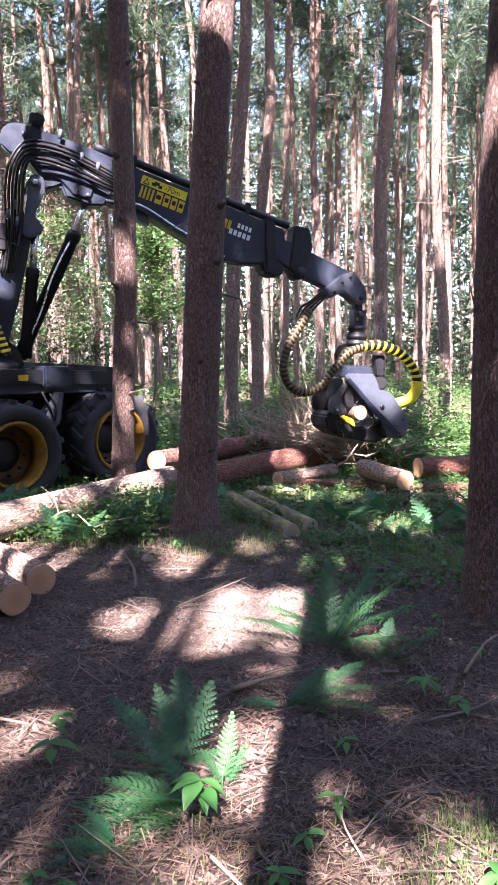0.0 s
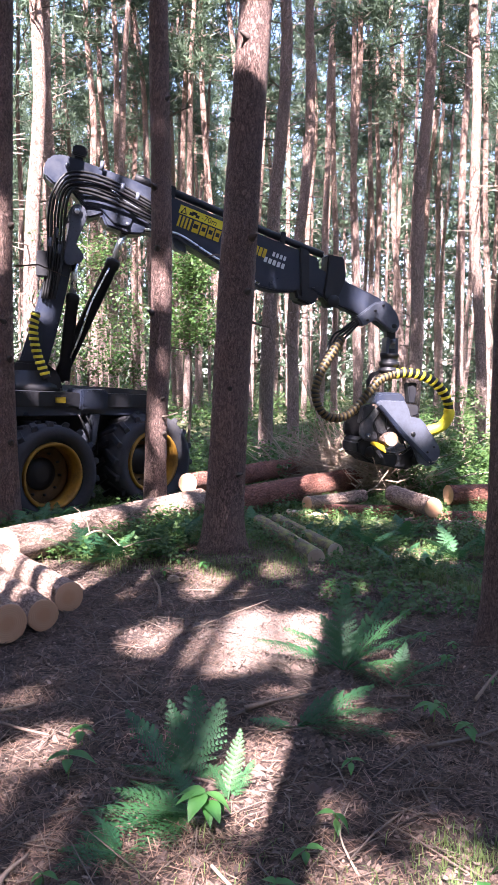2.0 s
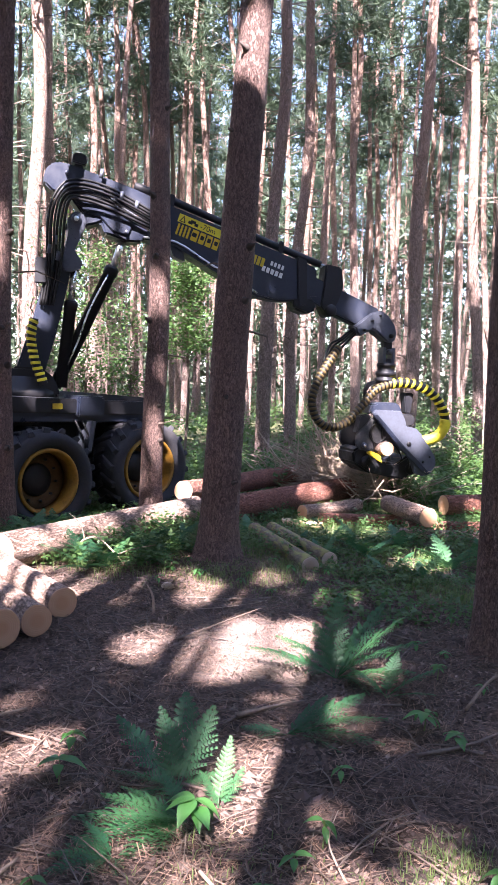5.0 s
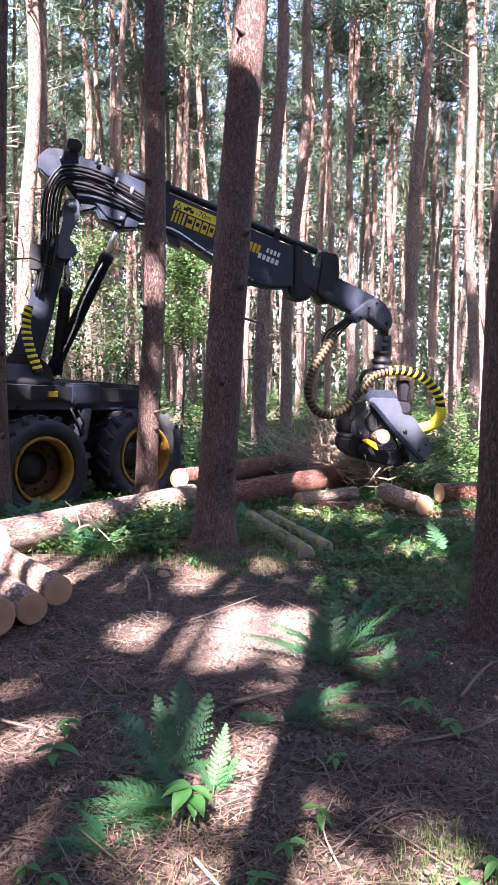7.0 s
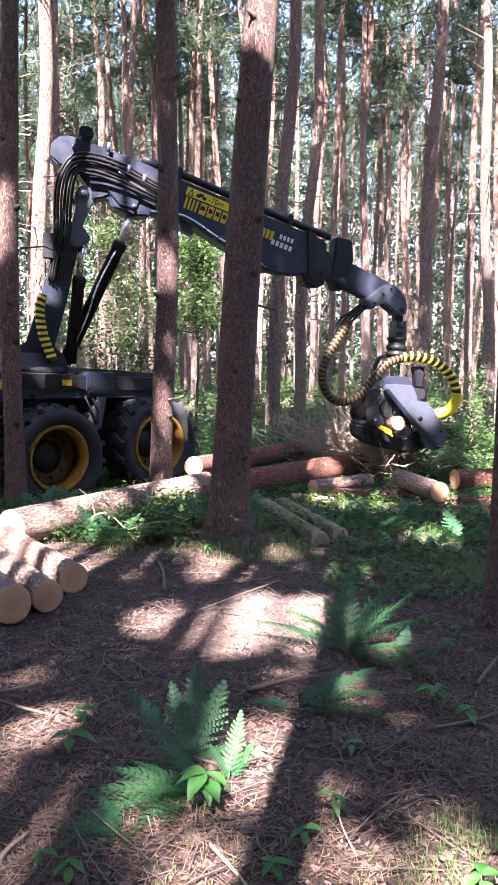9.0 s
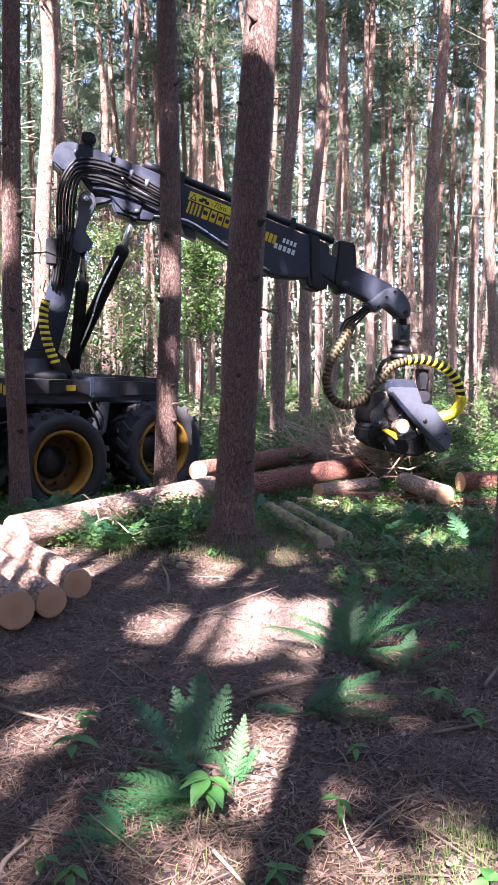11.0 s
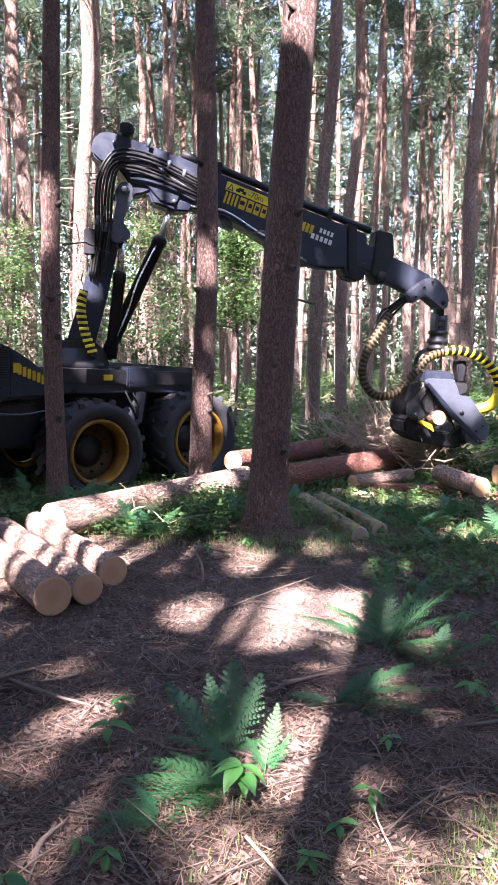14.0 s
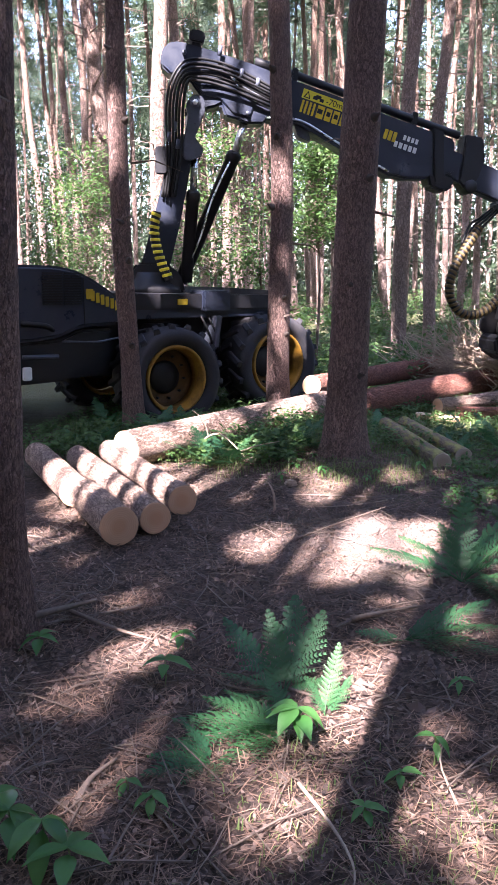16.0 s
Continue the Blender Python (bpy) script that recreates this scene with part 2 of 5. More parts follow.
WRAP_TAN = paint("worn_spiral", (0.10, 0.066, 0.022), 0.55, 0.0, 0.6, (0.045, 0.034, 0.022))
WORN = paint("scratched_dark_steel", (0.05, 0.052, 0.062), 0.35, 0.3, 0.6, (0.20, 0.18, 0.17))
WHITE = paint("white_mark", (0.7, 0.7, 0.68), 0.5, 0.0, 0.2)


# ---- mesh helpers ----
def mesh_of(bm, name, smooth=False):
    me = bpy.data.meshes.new(name)
    bm.to_mesh(me)
    bm.free()
    if smooth:
        for p in me.polygons:
            p.use_smooth = True
    return me


def raw_mesh(name, verts, faces, smooth=False):
    me = bpy.data.meshes.new(name)
    me.from_pydata(verts, [], faces)
    if smooth:
        me.polygons.foreach_set("use_smooth", [True] * len(me.polygons))
    me.update()
    return me


def part(name, data, material, parent=None, label=""):
    """Links a bmesh or a mesh as one object, under a thing or a part."""
    me = data if isinstance(data, bpy.types.Mesh) else mesh_of(data, name)
    if not me.materials:
        me.materials.append(material)
    ob = new(name, me)
    if parent is not None:
        ob.parent = parent
    if label:
        ob["label"] = label
    return ob


def thing(name, m, label, category, group="", kind=""):
    ob = new(name)
    ob.empty_display_size = 0.2
    ob.matrix_world = m
    return tagged(ob, label, category, group, kind)


def gz(x, y):
    """Height of the forest floor."""
    near = math.exp(-((x * x + (y - 5) ** 2) / 260.0))
    h = 0.05 * noise.noise((x * 0.45, y * 0.45, 3.1)) + 0.03 * noise.noise((x * 1.6, y * 1.6, 8.0)) * near
    h += (0.02 * noise.noise((x * 3.4, y * 3.4, 6.0)) + 0.015 * noise.noise((x * 7, y * 7, 1.0))) * near
    h += 0.10 * math.exp(-(((x + 0.5) / 0.9) ** 2 + ((y - 6.5) / 0.8) ** 2))
    h += 0.05 * math.exp(-(((x - 0.1) / 0.7) ** 2 + ((y - 4.4) / 0.5) ** 2))
    far = max(0.0, y - 14.0)
    return h + min(far * 0.012, 0.8) + 0.3 * noise.noise((x * 0.05, y * 0.05, 5.5)) * min(1, far / 20)


def tube(points, radius, sides=8, caps=True, steps=1):
    """Vertices and faces of a round tube along points; radius is a number or one per point."""
    pts = [Vector(p) for p in points]
    if steps > 1:
        fine, rad = [], []
        rs = radius if isinstance(radius, (list, tuple)) else [radius] * len(pts)
        for i in range(len(pts) - 1):
            p0, p1, p2, p3 = pts[max(i - 1, 0)], pts[i], pts[i + 1], pts[min(i + 2, len(pts) - 1)]
            for k in range(steps):
                t = k / steps
                fine.append(0.5 * ((2 * p1) + (p2 - p0) * t + (2 * p0 - 5 * p1 + 4 * p2 - p3) * t * t + (3 * p1 - p0 - 3 * p2 + p3) * t ** 3))
                rad.append(rs[i] * (1 - t) + rs[i + 1] * t)
        fine.append(pts[-1])
        rad.append(rs[-1])
        pts, radius = fine, rad
    rs = radius if isinstance(radius, (list, tuple)) else [radius] * len(pts)
    verts, faces = [], []
    side = None
    for i, p in enumerate(pts):
        d = (pts[min(i + 1, len(pts) - 1)] - pts[max(i - 1, 0)]).normalized()
        if side is None:
            side = d.orthogonal().normalized()
        side = (side - d * side.dot(d)).normalized()
        up = d.cross(side)
        for k in range(sides):
            a = 2 * math.pi * k / sides
            verts.append(p + (side * math.cos(a) + up * math.sin(a)) * rs[i])
    for i in range(len(pts) - 1):
        for k in range(sides):
            k2 = (k + 1) % sides
            faces.append((i * sides + k, i * sides + k2, (i + 1) * sides + k2, (i + 1) * sides + k))
    if caps:
        faces.append(tuple(range(sides))[::-1])
        faces.append(tuple((len(pts) - 1) * sides + k for k in range(sides)))
    return verts, faces


def merged(pieces):
    verts, faces = [], []
    for v, f in pieces:
        o = len(verts)
        verts += v
        faces += [tuple(i + o for i in q) for q in f]
    return verts, faces


def moved(piece, m):
    return [m @ Vector(v) for v in piece[0]], piece[1]


def slab(outline, y0, y1, bevel=0.012, segments=2):
    """A plate with the outline in x and z, from y0 to y1, its edges rounded."""
    bm = bmesh.new()
    a = [bm.verts.new((x, y0, z)) for x, z in outline]
    b = [bm.verts.new((x, y1, z)) for x, z in outline]
    n = len(outline)
    bm.faces.new(a)
    bm.faces.new(b[::-1])
    for i in range(n):
        bm.faces.new((a[i], b[i], b[(i + 1) % n], a[(i + 1) % n]))
    bmesh.ops.recalc_face_normals(bm, faces=bm.faces)
    if bevel:
        bmesh.ops.bevel(bm, geom=list(bm.edges), offset=bevel, segments=segments, affect="EDGES", clamp_overlap=True)
    return bm


def box(x0, x1, y0, y1, z0, z1, bevel=0.012):
    return slab([(x0, z0), (x1, z0), (x1, z1), (x0, z1)], y0, y1, bevel)


def lathe(profile, segs=32, axis="Y"):
    """Turns (radius, height) pairs about an axis; a closed ring if the last pair equals the first."""
    verts, faces = [], []
    closed = profile[0] == profile[-1]
    prof = profile[:-1] if closed else profile
    n = len(prof)
    for k in range(segs):
        a = 2 * math.pi * k / segs
        for r, h in prof:
            verts.append((r * math.cos(a), h, r * math.sin(a)) if axis == "Y" else (r * math.cos(a), r * math.sin(a), h))
    for k in range(segs):
        k2 = (k + 1) % segs
        for i in range(n if closed else n - 1):
            j = (i + 1) % n
            faces.append((k * n + i, k * n + j, k2 * n + j, k2 * n + i))
    return verts, faces


def fix(name, verts, faces, smooth=True):
    """A mesh with its normals turned outwards."""
    me = raw_mesh(name, verts, faces, smooth)
    bm = bmesh.new()
    bm.from_mesh(me)
    bmesh.ops.recalc_face_normals(bm, faces=bm.faces)
    bm.to_mesh(me)
    bm.free()
    return me


# ---- forest floor ----
def spread(lo, a, b, hi, fine, coarse):
    v = list(np.arange(a, b, fine))
    step, x = coarse, b
    while x < hi:
        v.append(x)
        x += step
        step *= 1.22
    v.append(hi)
    step, x = coarse, a
    while x > lo:
        x -= step
        step *= 1.22
        v.append(max(x, lo))
    return sorted(v)


def build_ground():
    xs = spread(-420, -4.2, 4.2, 420, 0.06, 0.15)
    ys = spread(-420, -0.5, 9.5, 420, 0.06, 0.15)
    verts = [(x, y, gz(x, y)) for y in ys for x in xs]
    n = len(xs)
    faces = [(j * n + i, j * n + i + 1, (j + 1) * n + i + 1, (j + 1) * n + i) for j in range(len(ys) - 1) for i in range(n - 1)]
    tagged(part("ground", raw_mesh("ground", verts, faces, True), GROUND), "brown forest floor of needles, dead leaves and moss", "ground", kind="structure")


build_ground()


# ---- pines ----
def trunk_mesh(name, dia, height, sides, step, seed, flare=0.45, bend=0.06):
    """A tapered, slightly wandering trunk with a flared foot and uneven bark."""
    verts, faces = [], []
    zs = [-0.25, 0.0, 0.12, 0.3, 0.55]
    while zs[-1] < height:
        zs.append(zs[-1] + step)
    for z in zs:
        r = dia / 2 * (1 - 0.72 * (max(z, 0) / height) ** 1.15) * (1 + flare * math.exp(-max(z, 0) / 0.22))
        ox = bend * noise.noise((seed * 3.1, z * 0.22, 0.3)) * min(1, z / 2) if z > 0 else 0
        oy = bend * noise.noise((seed * 7.7, z * 0.22, 4.3)) * min(1, z / 2) if z > 0 else 0
        for k in range(sides):
            a = 2 * math.pi * k / sides
            ca, sa = math.cos(a), math.sin(a)
            w = 1 + 0.05 * noise.noise((ca * 1.5 + seed, sa * 1.5, z * 0.9)) + 0.035 * noise.noise((ca * 7 + seed, sa * 7, z * 5))
            w += 0.10 * math.exp(-max(z, 0) / 0.2) * math.sin(a * 5 + seed)
            verts.append((ox + r * w * ca, oy + r * w * sa, z))
    for i in range(len(zs) - 1):
        for k in range(sides):
            k2 = (k + 1) % sides
            faces.append((i * sides + k, i * sides + k2, (i + 1) * sides + k2, (i + 1) * sides + k))
    faces.append(tuple((len(zs) - 1) * sides + k for k in range(sides)))
    return raw_mesh(name, verts, faces, True)


def tuft(verts, faces, c, size, rng, blades=5, keep=None, thin=0.0):
    """A tuft of needles: narrow blades that fan out from a twig end."""
    for _ in range(blades):
        d = Vector((rng.gauss(0, 1), rng.gauss(0, 1), rng.gauss(0.25, 0.8))).normalized()
        s = d.orthogonal().normalized()
        s = (Matrix.Rotation(rng.random() * 6.28, 3, d) @ s) * size * 0.11
        o = len(verts)
        if thin:
            s = s * (thin / 0.11)
            verts += [c - s, c + s, c + d * size * rng.uniform(0.7, 1.1)]
            faces.append((o, o + 1, o + 2))
            continue
        mid = c + d * size * 0.55
        quad = [c, mid + s, c + d * size, mid - s]
        if keep is not None and not all(keep(q) for q in (*quad, mid)):
            continue
        verts += quad
        faces.append((o, o + 1, o + 2, o + 3))


def dead_twigs(name, dia, rng, count, lo, hi):
    """Bare broken branches on the lower trunk."""
    pieces = []
    for _ in range(count):
        z = rng.uniform(lo, hi)
        a = rng.random() * 6.28
        r = dia / 2 * (1 - z / 30)
        d = Vector((math.cos(a), math.sin(a), rng.uniform(-0.25, 0.45)))
        p = Vector((r * 0.8 * d.x, r * 0.8 * d.y, z))
        ln = rng.uniform(0.12, 1.0) * (0.4 + z / 14)
        q = p + d * ln * 0.5 + Vector((rng.gauss(0, 0.05), rng.gauss(0, 0.05), 0))
        e = p + d * ln + Vector((rng.gauss(0, 0.12), rng.gauss(0, 0.12), rng.gauss(-0.05, 0.12)))
        pieces.append(tube([p, q, e], [0.016, 0.010, 0.003], 3, False))
        if ln > 0.6:
            f = q + Vector((rng.gauss(0, 0.25), rng.gauss(0, 0.25), rng.gauss(0.05, 0.15)))
            pieces.append(tube([q, f], [0.007, 0.002], 3, False))
    v, f = merged(pieces)
    return raw_mesh(name, v, f)


def crown_mesh(name, rng, base, top, wide, tufts, size, blades=5, keep=None, thin=0.0):
    """Whorls of limbs with tufts of needles along them; keep() may refuse a tuft."""
    verts, faces = [], []
    limbs = max(12, tufts // 26)
    for i in range(limbs):
        z = base + (top - base) * rng.random() ** 0.9
        k = (z - base) / (top - base)
        reach = wide * (0.55 + 0.75 * math.sin(math.pi * min(1, k * 0.8 + 0.12))) * (1 - 0.55 * k) * rng.uniform(0.6, 1.15)
        a = rng.random() * 6.28
        d = Vector((math.cos(a), math.sin(a), rng.uniform(-0.1, 0.5)))
        for j in range(26):
            u = (0.25 + 0.75 * rng.random())
            c = Vector((0, 0, z)) + d * reach * u + Vector((rng.gauss(0, 0.24), rng.gauss(0, 0.24), rng.gauss(0.05, 0.2))) * (0.5 + u)
            tuft(verts, faces, c, size * rng.uniform(0.6, 1.3), rng, blades, keep, thin)
    return raw_mesh(name, verts, faces)


STUB = twig_material("branch_stub", (0.02, 0.014, 0.012), (0.07, 0.05, 0.042))
PINE_LABEL = "tall pine with scaly grey-brown bark and a high crown"
HEIGHT = 21.0
rng = random.Random(5)
far_kinds = []
for k in range(5):
    d = 0.27
    far_kinds.append((
        trunk_mesh("trunk", d, HEIGHT, 12, 1.1, 20 + k, 0.3, 0.30),
        crown_mesh("crown", rng, 10.0 + 1.2 * (k % 3), HEIGHT + 0.8, 1.9, 560, 0.42, 8, None, 0.055),
        dead_twigs("dead_branching", d, rng, 64, 1.5, 14.0)))
for tr, cr, tw in far_kinds:
    tr.materials.append(BARK_FAR_LIT)
    cr.materials.append(NEEDLES_FAR)
    tw.materials.append(TWIG)


def lean_pose(x, y, lean=0.0, lean_y=0.0, turn=0.0, s=(1, 1, 1)):
    """The pose of a tree that leans by a rotation."""
    m = pose(x, y, gz(x, y), -math.degrees(math.atan(lean_y)), math.degrees(math.atan(lean)), 0)
    return m @ Matrix.Rotation(turn, 4, "Z") @ Matrix.Diagonal((*s, 1))


def far_pine(x, y, dia=0.27, lean=0.0, kind=0, turn=0.0, tall=1.0):
    tr, cr, tw = far_kinds[kind % 5]
    t = thing("pine_tree", lean_pose(x, y, lean, 0, turn, (dia / 0.27, dia / 0.27, tall)), PINE_LABEL, "tree", "pines of the forest")
    for nm, me in (("trunk", tr), ("crown", cr), ("dead_branching", tw)):
        tagged(part(nm, me, None, t), kind="" if nm == "trunk" else "stuff")
    return t


# made-up holes in the unseen canopy that put sun on chosen spots (x, y, half width, half length)
GAPS = (
    (-0.26, 3.79, 0.28, 0.46), (-0.14, 4.40, 0.18, 0.34), (0.31, 4.31, 0.22, 0.36), (0.25, 3.65, 0.11, 0.35), (0.16, 3.04, 0.10, 0.32), (0.14, 2.30, 0.11, 0.34), (0.11, 1.86, 0.085, 0.2),
    (-0.71, 3.95, 0.17, 0.30), (-0.59, 2.5, 0.09, 0.17), (0.85, 1.55, 0.10, 0.15), (-0.44, 5.31, 0.27, 0.35), (-1.30, 4.95, 0.17, 0.18), (0.58, 5.4, 0.2, 0.2), (1.7, 5.6, 0.1, 0.15), (-1.3, 6.35, 0.22, 0.2), (-1.75, 6.15, 0.2, 0.16), (-0.95, 6.6, 0.15, 0.2), (-0.1, 5.95, 0.2, 0.18), (-0.75, 5.75, 0.2, 0.15), (0.3, 6.0, 0.12, 0.15), (0.6, 9.65, 0.4, 0.25), (0.35, 10.7, 0.35, 0.35), (0.44, 1.17, 0.14, 0.12), (0.50, 1.48, 0.09, 0.12), (-0.54, 1.09, 0.16, 0.13), (-0.10, 1.12, 0.10, 0.12), (0.88, 1.25, 0.16, 0.14), (-0.75, 1.75, 0.12, 0.16), (0.44, 2.82, 0.14, 0.12), (0.68, 3.78, 0.14, 0.14),
    (-2.1, 4.9, 0.55, 0.8), (-2.3, 5.9, 0.4, 0.4), (-1.9, 6.9, 0.3, 0.4), (-1.35, 7.9, 0.35, 0.5), (-2.3, 3.5, 0.35, 0.3), (-1.0, 9.0, 0.4, 0.4), (0.9, 8.9, 0.4, 0.35), (1.5, 7.2, 0.3, 0.4),
    (-2.25, 13.05, 0.75, 0.55), (1.3, 13.25, 0.2, 0.2), (1.75, 12.1, 0.5, 0.5), (-3.0, 11.6, 0.18, 0.5), (-2.9, 9.9, 0.25, 0.3), (-1.4, 10.6, 0.25, 0.25),
    (-1.5, 15.4, 0.8, 0.9), (-3.4, 16.4, 1.0, 1.2), (-6.0, 16.4, 0.9, 1.0), (-4.8, 19.5, 0.9, 1.5), (2.6, 9.6, 0.8, 1.0), (3.6, 12.6, 1.1, 1.4), (4.6, 15.5, 1.4, 1.5), (0.75, 12.25, 0.2, 0.25),
)

# flecks of sun, as small random holes added to the canopy: x from, to, y from, to, how many, half widths
dapple = random.Random(14)
for fx0, fx1, fy0, fy1, many, small, large in ((-1.35, -0.3, 0.8, 2.35, 32, 0.05, 0.10), (-0.6, 0.1, 1.3, 2.4, 20, 0.045, 0.085), (0.15, 1.2, 0.7, 2.1, 13, 0.05, 0.09), (-0.35, 0.12, 1.0, 1.6, 6, 0.05, 0.09), (-1.8, 1.6, 2.4, 5.0, 48, 0.04, 0.085),
                                               (-2.4, 3.0, 5.0, 9.4, 75, 0.05, 0.14), (-4.5, 2.0, 8.6, 13.0, 70, 0.07, 0.16)):
    GAPS += tuple((dapple.uniform(fx0, fx1), dapple.uniform(fy0, fy1), w, w * dapple.uniform(1.0, 1.8)) for w in (dapple.uniform(small, large) for _ in range(many)))


# the thick pine stands in shade for most of its height
GAPS = tuple(g for g in GAPS if not (6.7 < g[1] < 10.6 and abs(g[0] + 0.57 - 0.16 * (g[1] - 6.3)) < 0.26 + g[2]))
CELLS = {}
for gap in GAPS:
    for i in range(math.floor((gap[0] - gap[2]) * 2), math.floor((gap[0] + gap[2]) * 2) + 1):
        for j in range(math.floor((gap[1] - gap[3]) * 2), math.floor((gap[1] + gap[3]) * 2) + 1):
            CELLS.setdefault((i, j), []).append(gap)
TO_X, TO_Y = math.sin(radians(SUN_AZ)) / SLOPE, math.cos(radians(SUN_AZ)) / SLOPE


def sunlit(p):
    gx, gy = p.x + p.z * TO_X, p.y + p.z * TO_Y
    return any(((gx - x) / a) ** 2 + ((gy - y) / b) ** 2 < 1 for x, y, a, b in CELLS.get((math.floor(gx * 2), math.floor(gy * 2)), ()))


def shade_pine(x, y, dia, seed, lean=0.0, lean_y=0.0, name_label=PINE_LABEL, tufts=1000, fine=False, twigs=16, wide=2.3):
    """A nearer pine whose crown, out of view, is holed to leave the gaps open."""
    r = random.Random(seed)
    m = lean_pose(x, y, lean, lean_y, 0.0)
    t = thing("pine_tree", m, name_label, "tree", "pines of the forest")
    part("trunk", trunk_mesh("trunk", dia, HEIGHT, 28 if fine else 12, 0.14 if fine else 1.0, seed, 0.42, 0.10), BARK, t)
    for k in range(6 if fine else 0):
        z, a = 0.9 + 0.75 * k + r.uniform(-0.2, 0.2), r.uniform(3.6, 5.8)
        rad = dia / 2 * (1 - 0.72 * (z / HEIGHT) ** 1.15)
        d = Vector((math.cos(a), math.sin(a), 0.25))
        p = Vector((rad * 0.86 * math.cos(a), rad * 0.86 * math.sin(a), z))
        part("branch_stub", raw_mesh("branch_stub", *tube([p - d * 0.03, p + d * 0.02, p + d * 0.045, p + d * r.uniform(0.06, 0.10)], [0.045, 0.034, 0.018, 0.010], 8), True), STUB, t, "dark broken branch stub")
    tagged(part("crown", crown_mesh("crown", r, 11.0, HEIGHT + 0.5, wide, tufts, 0.56, 5, lambda c: not sunlit(m @ c)), NEEDLES, t), kind="stuff")
    tagged(part("dead_branching", dead_twigs("dead_branching", dia, r, twigs, 1.2, 9.0), TWIG, t), kind="stuff")
    return t


# pines near the camera
shade_pine(-0.57, 6.47, 0.36, 1, 0.034, 0, "thick pine with a grey-brown scaly trunk, leaning slightly beside the logs", 900, True, 7)
shade_pine(-1.53, 8.2, 0.26, 2, -0.019, 0, "slender pine with flaky red-brown bark beside the harvester", 900, True, 7)
shade_pine(1.62, 4.25, 0.33, 3, -0.005, 0, "pine with a dark furrowed trunk on bare leaf litter", 900, True, 6)
shade_pine(-1.765, 2.31, 0.31, 4, 0.025, 0, "dark-barked pine with a broken side branch", 900, True, 9)
shade_pine(-2.93, 7.25, 0.21, 5, -0.028, 0, "thin grey pine in front of the harvester", 900, True, 8)

# pines in the middle distance
far_pine(-5.31, 15, 0.33, -0.024, 0)
far_pine(-6.13, 19, 0.33, -0.025, 1, 1)
far_pine(-6.88, 26, 0.29, -0.036, 2, 2)
far_pine(-6.73, 28, 0.27, -0.049, 3, 3)
far_pine(-6.10, 26, 0.27, -0.031, 4, 4)
far_pine(-4.77, 27, 0.26, -0.10, 0, 5)
far_pine(-2.62, 26, 0.25, -0.09, 1, 6)
far_pine(-4.69, 36, 0.21, -0.072, 2, 1)
far_pine(-0.58, 15, 0.29, 0.005, 3, 2)
far_pine(-0.13, 17.5, 0.27, 0.001, 4, 3)
far_pine(0.02, 31, 0.22, -0.006, 0, 4)
far_pine(0.55, 24, 0.22, -0.015, 1, 5)
far_pine(1.82, 25, 0.23, -0.069, 2, 6)
far_pine(2.80, 32, 0.23, -0.058, 3, 1)
far_pine(2.76, 30, 0.21, -0.04, 4, 2)
far_pine(3.52, 28, 0.24, -0.075, 0, 3)
far_pine(2.43, 17, 0.30, -0.004, 1, 4)
far_pine(5.54, 34, 0.22, -0.039, 2, 5)
far_pine(4.55, 23, 0.24, -0.035, 3, 6)
far_pine(4.33, 19, 0.27, -0.058, 4, 1)
far_pine(6.13, 27, 0.23, -0.047, 0, 2)
far_pine(-1.98, 30, 0.21, 0.009, 1, 3)
far_pine(-5.77, 24, 0.25, 0.02, 2, 4)
far_pine(-6.42, 15, 0.34, -0.049, 3, 5)
far_pine(-11.67, 25, 0.26, -0.041, 4, 6)
far_pine(-10.87, 24, 0.26, -0.024, 0, 1)
far_pine(-14.58, 30, 0.23, -0.063, 1, 2)


def wood():
    """The rest of the stand: far rows in view, and the pines round and behind the camera."""
    r = random.Random(11)
    spots = []
    tries = 0
    while len(spots) < 340 and tries < 20000:
        tries += 1
        y = 24 + 62 * r.random() ** 1.1
        x = r.uniform(-0.78, 0.62) * (y + 3)
        if all((x - a) ** 2 + (y - b) ** 2 > 1.5 for a, b in spots):
            spots.append((x, y))
    spots.sort(key=lambda q: q[0] ** 2 + q[1] ** 2)
    joined = ([], []), ([], [])
    for n, (x, y) in enumerate(spots):
        dia, lean, kind, turn, tall = r.uniform(0.13, 0.27), r.gauss(-0.03, 0.03), r.randrange(5), r.random() * 6.28, r.uniform(0.85, 1.1)
        if n < 205:
            far_pine(x, y, dia, lean, kind, turn, tall)
            continue
        m = lean_pose(x, y, lean, 0, turn, (dia / 0.27, dia / 0.27, tall))
        for (verts, faces), me in zip(joined, far_kinds[kind]):
            o = len(verts)
            verts += [m @ v.co for v in me.vertices]
            faces += [tuple(k + o for k in f.vertices) for f in me.polygons]
    stand = thing("far_pine_stand", pose(0, 60, 0), "many distant pines with thin trunks and high crowns", "trees", kind="stuff")
    for nm, (verts, faces), mat in (("trunk_rows", joined[0], BARK_FAR_LIT), ("crown_rows", joined[1], NEEDLES_FAR)):
        ob = tagged(part(nm, raw_mesh(nm, verts, faces, nm == "trunk_rows"), mat, stand), kind="stuff")
        ob.matrix_parent_inverse = stand.matrix_world.inverted()
    for x, y in ((9.5, 13), (8.3, 18), (11, 20), (-13, 15), (-11.5, 18.5), (-10.5, 12), (7.0, 10.5), (-9.2, 8.5), (6.2, 6.5)):
        far_pine(x, y, r.uniform(0.24, 0.32), r.gauss(-0.02, 0.02), r.randrange(5), r.random() * 6.28)


wood()
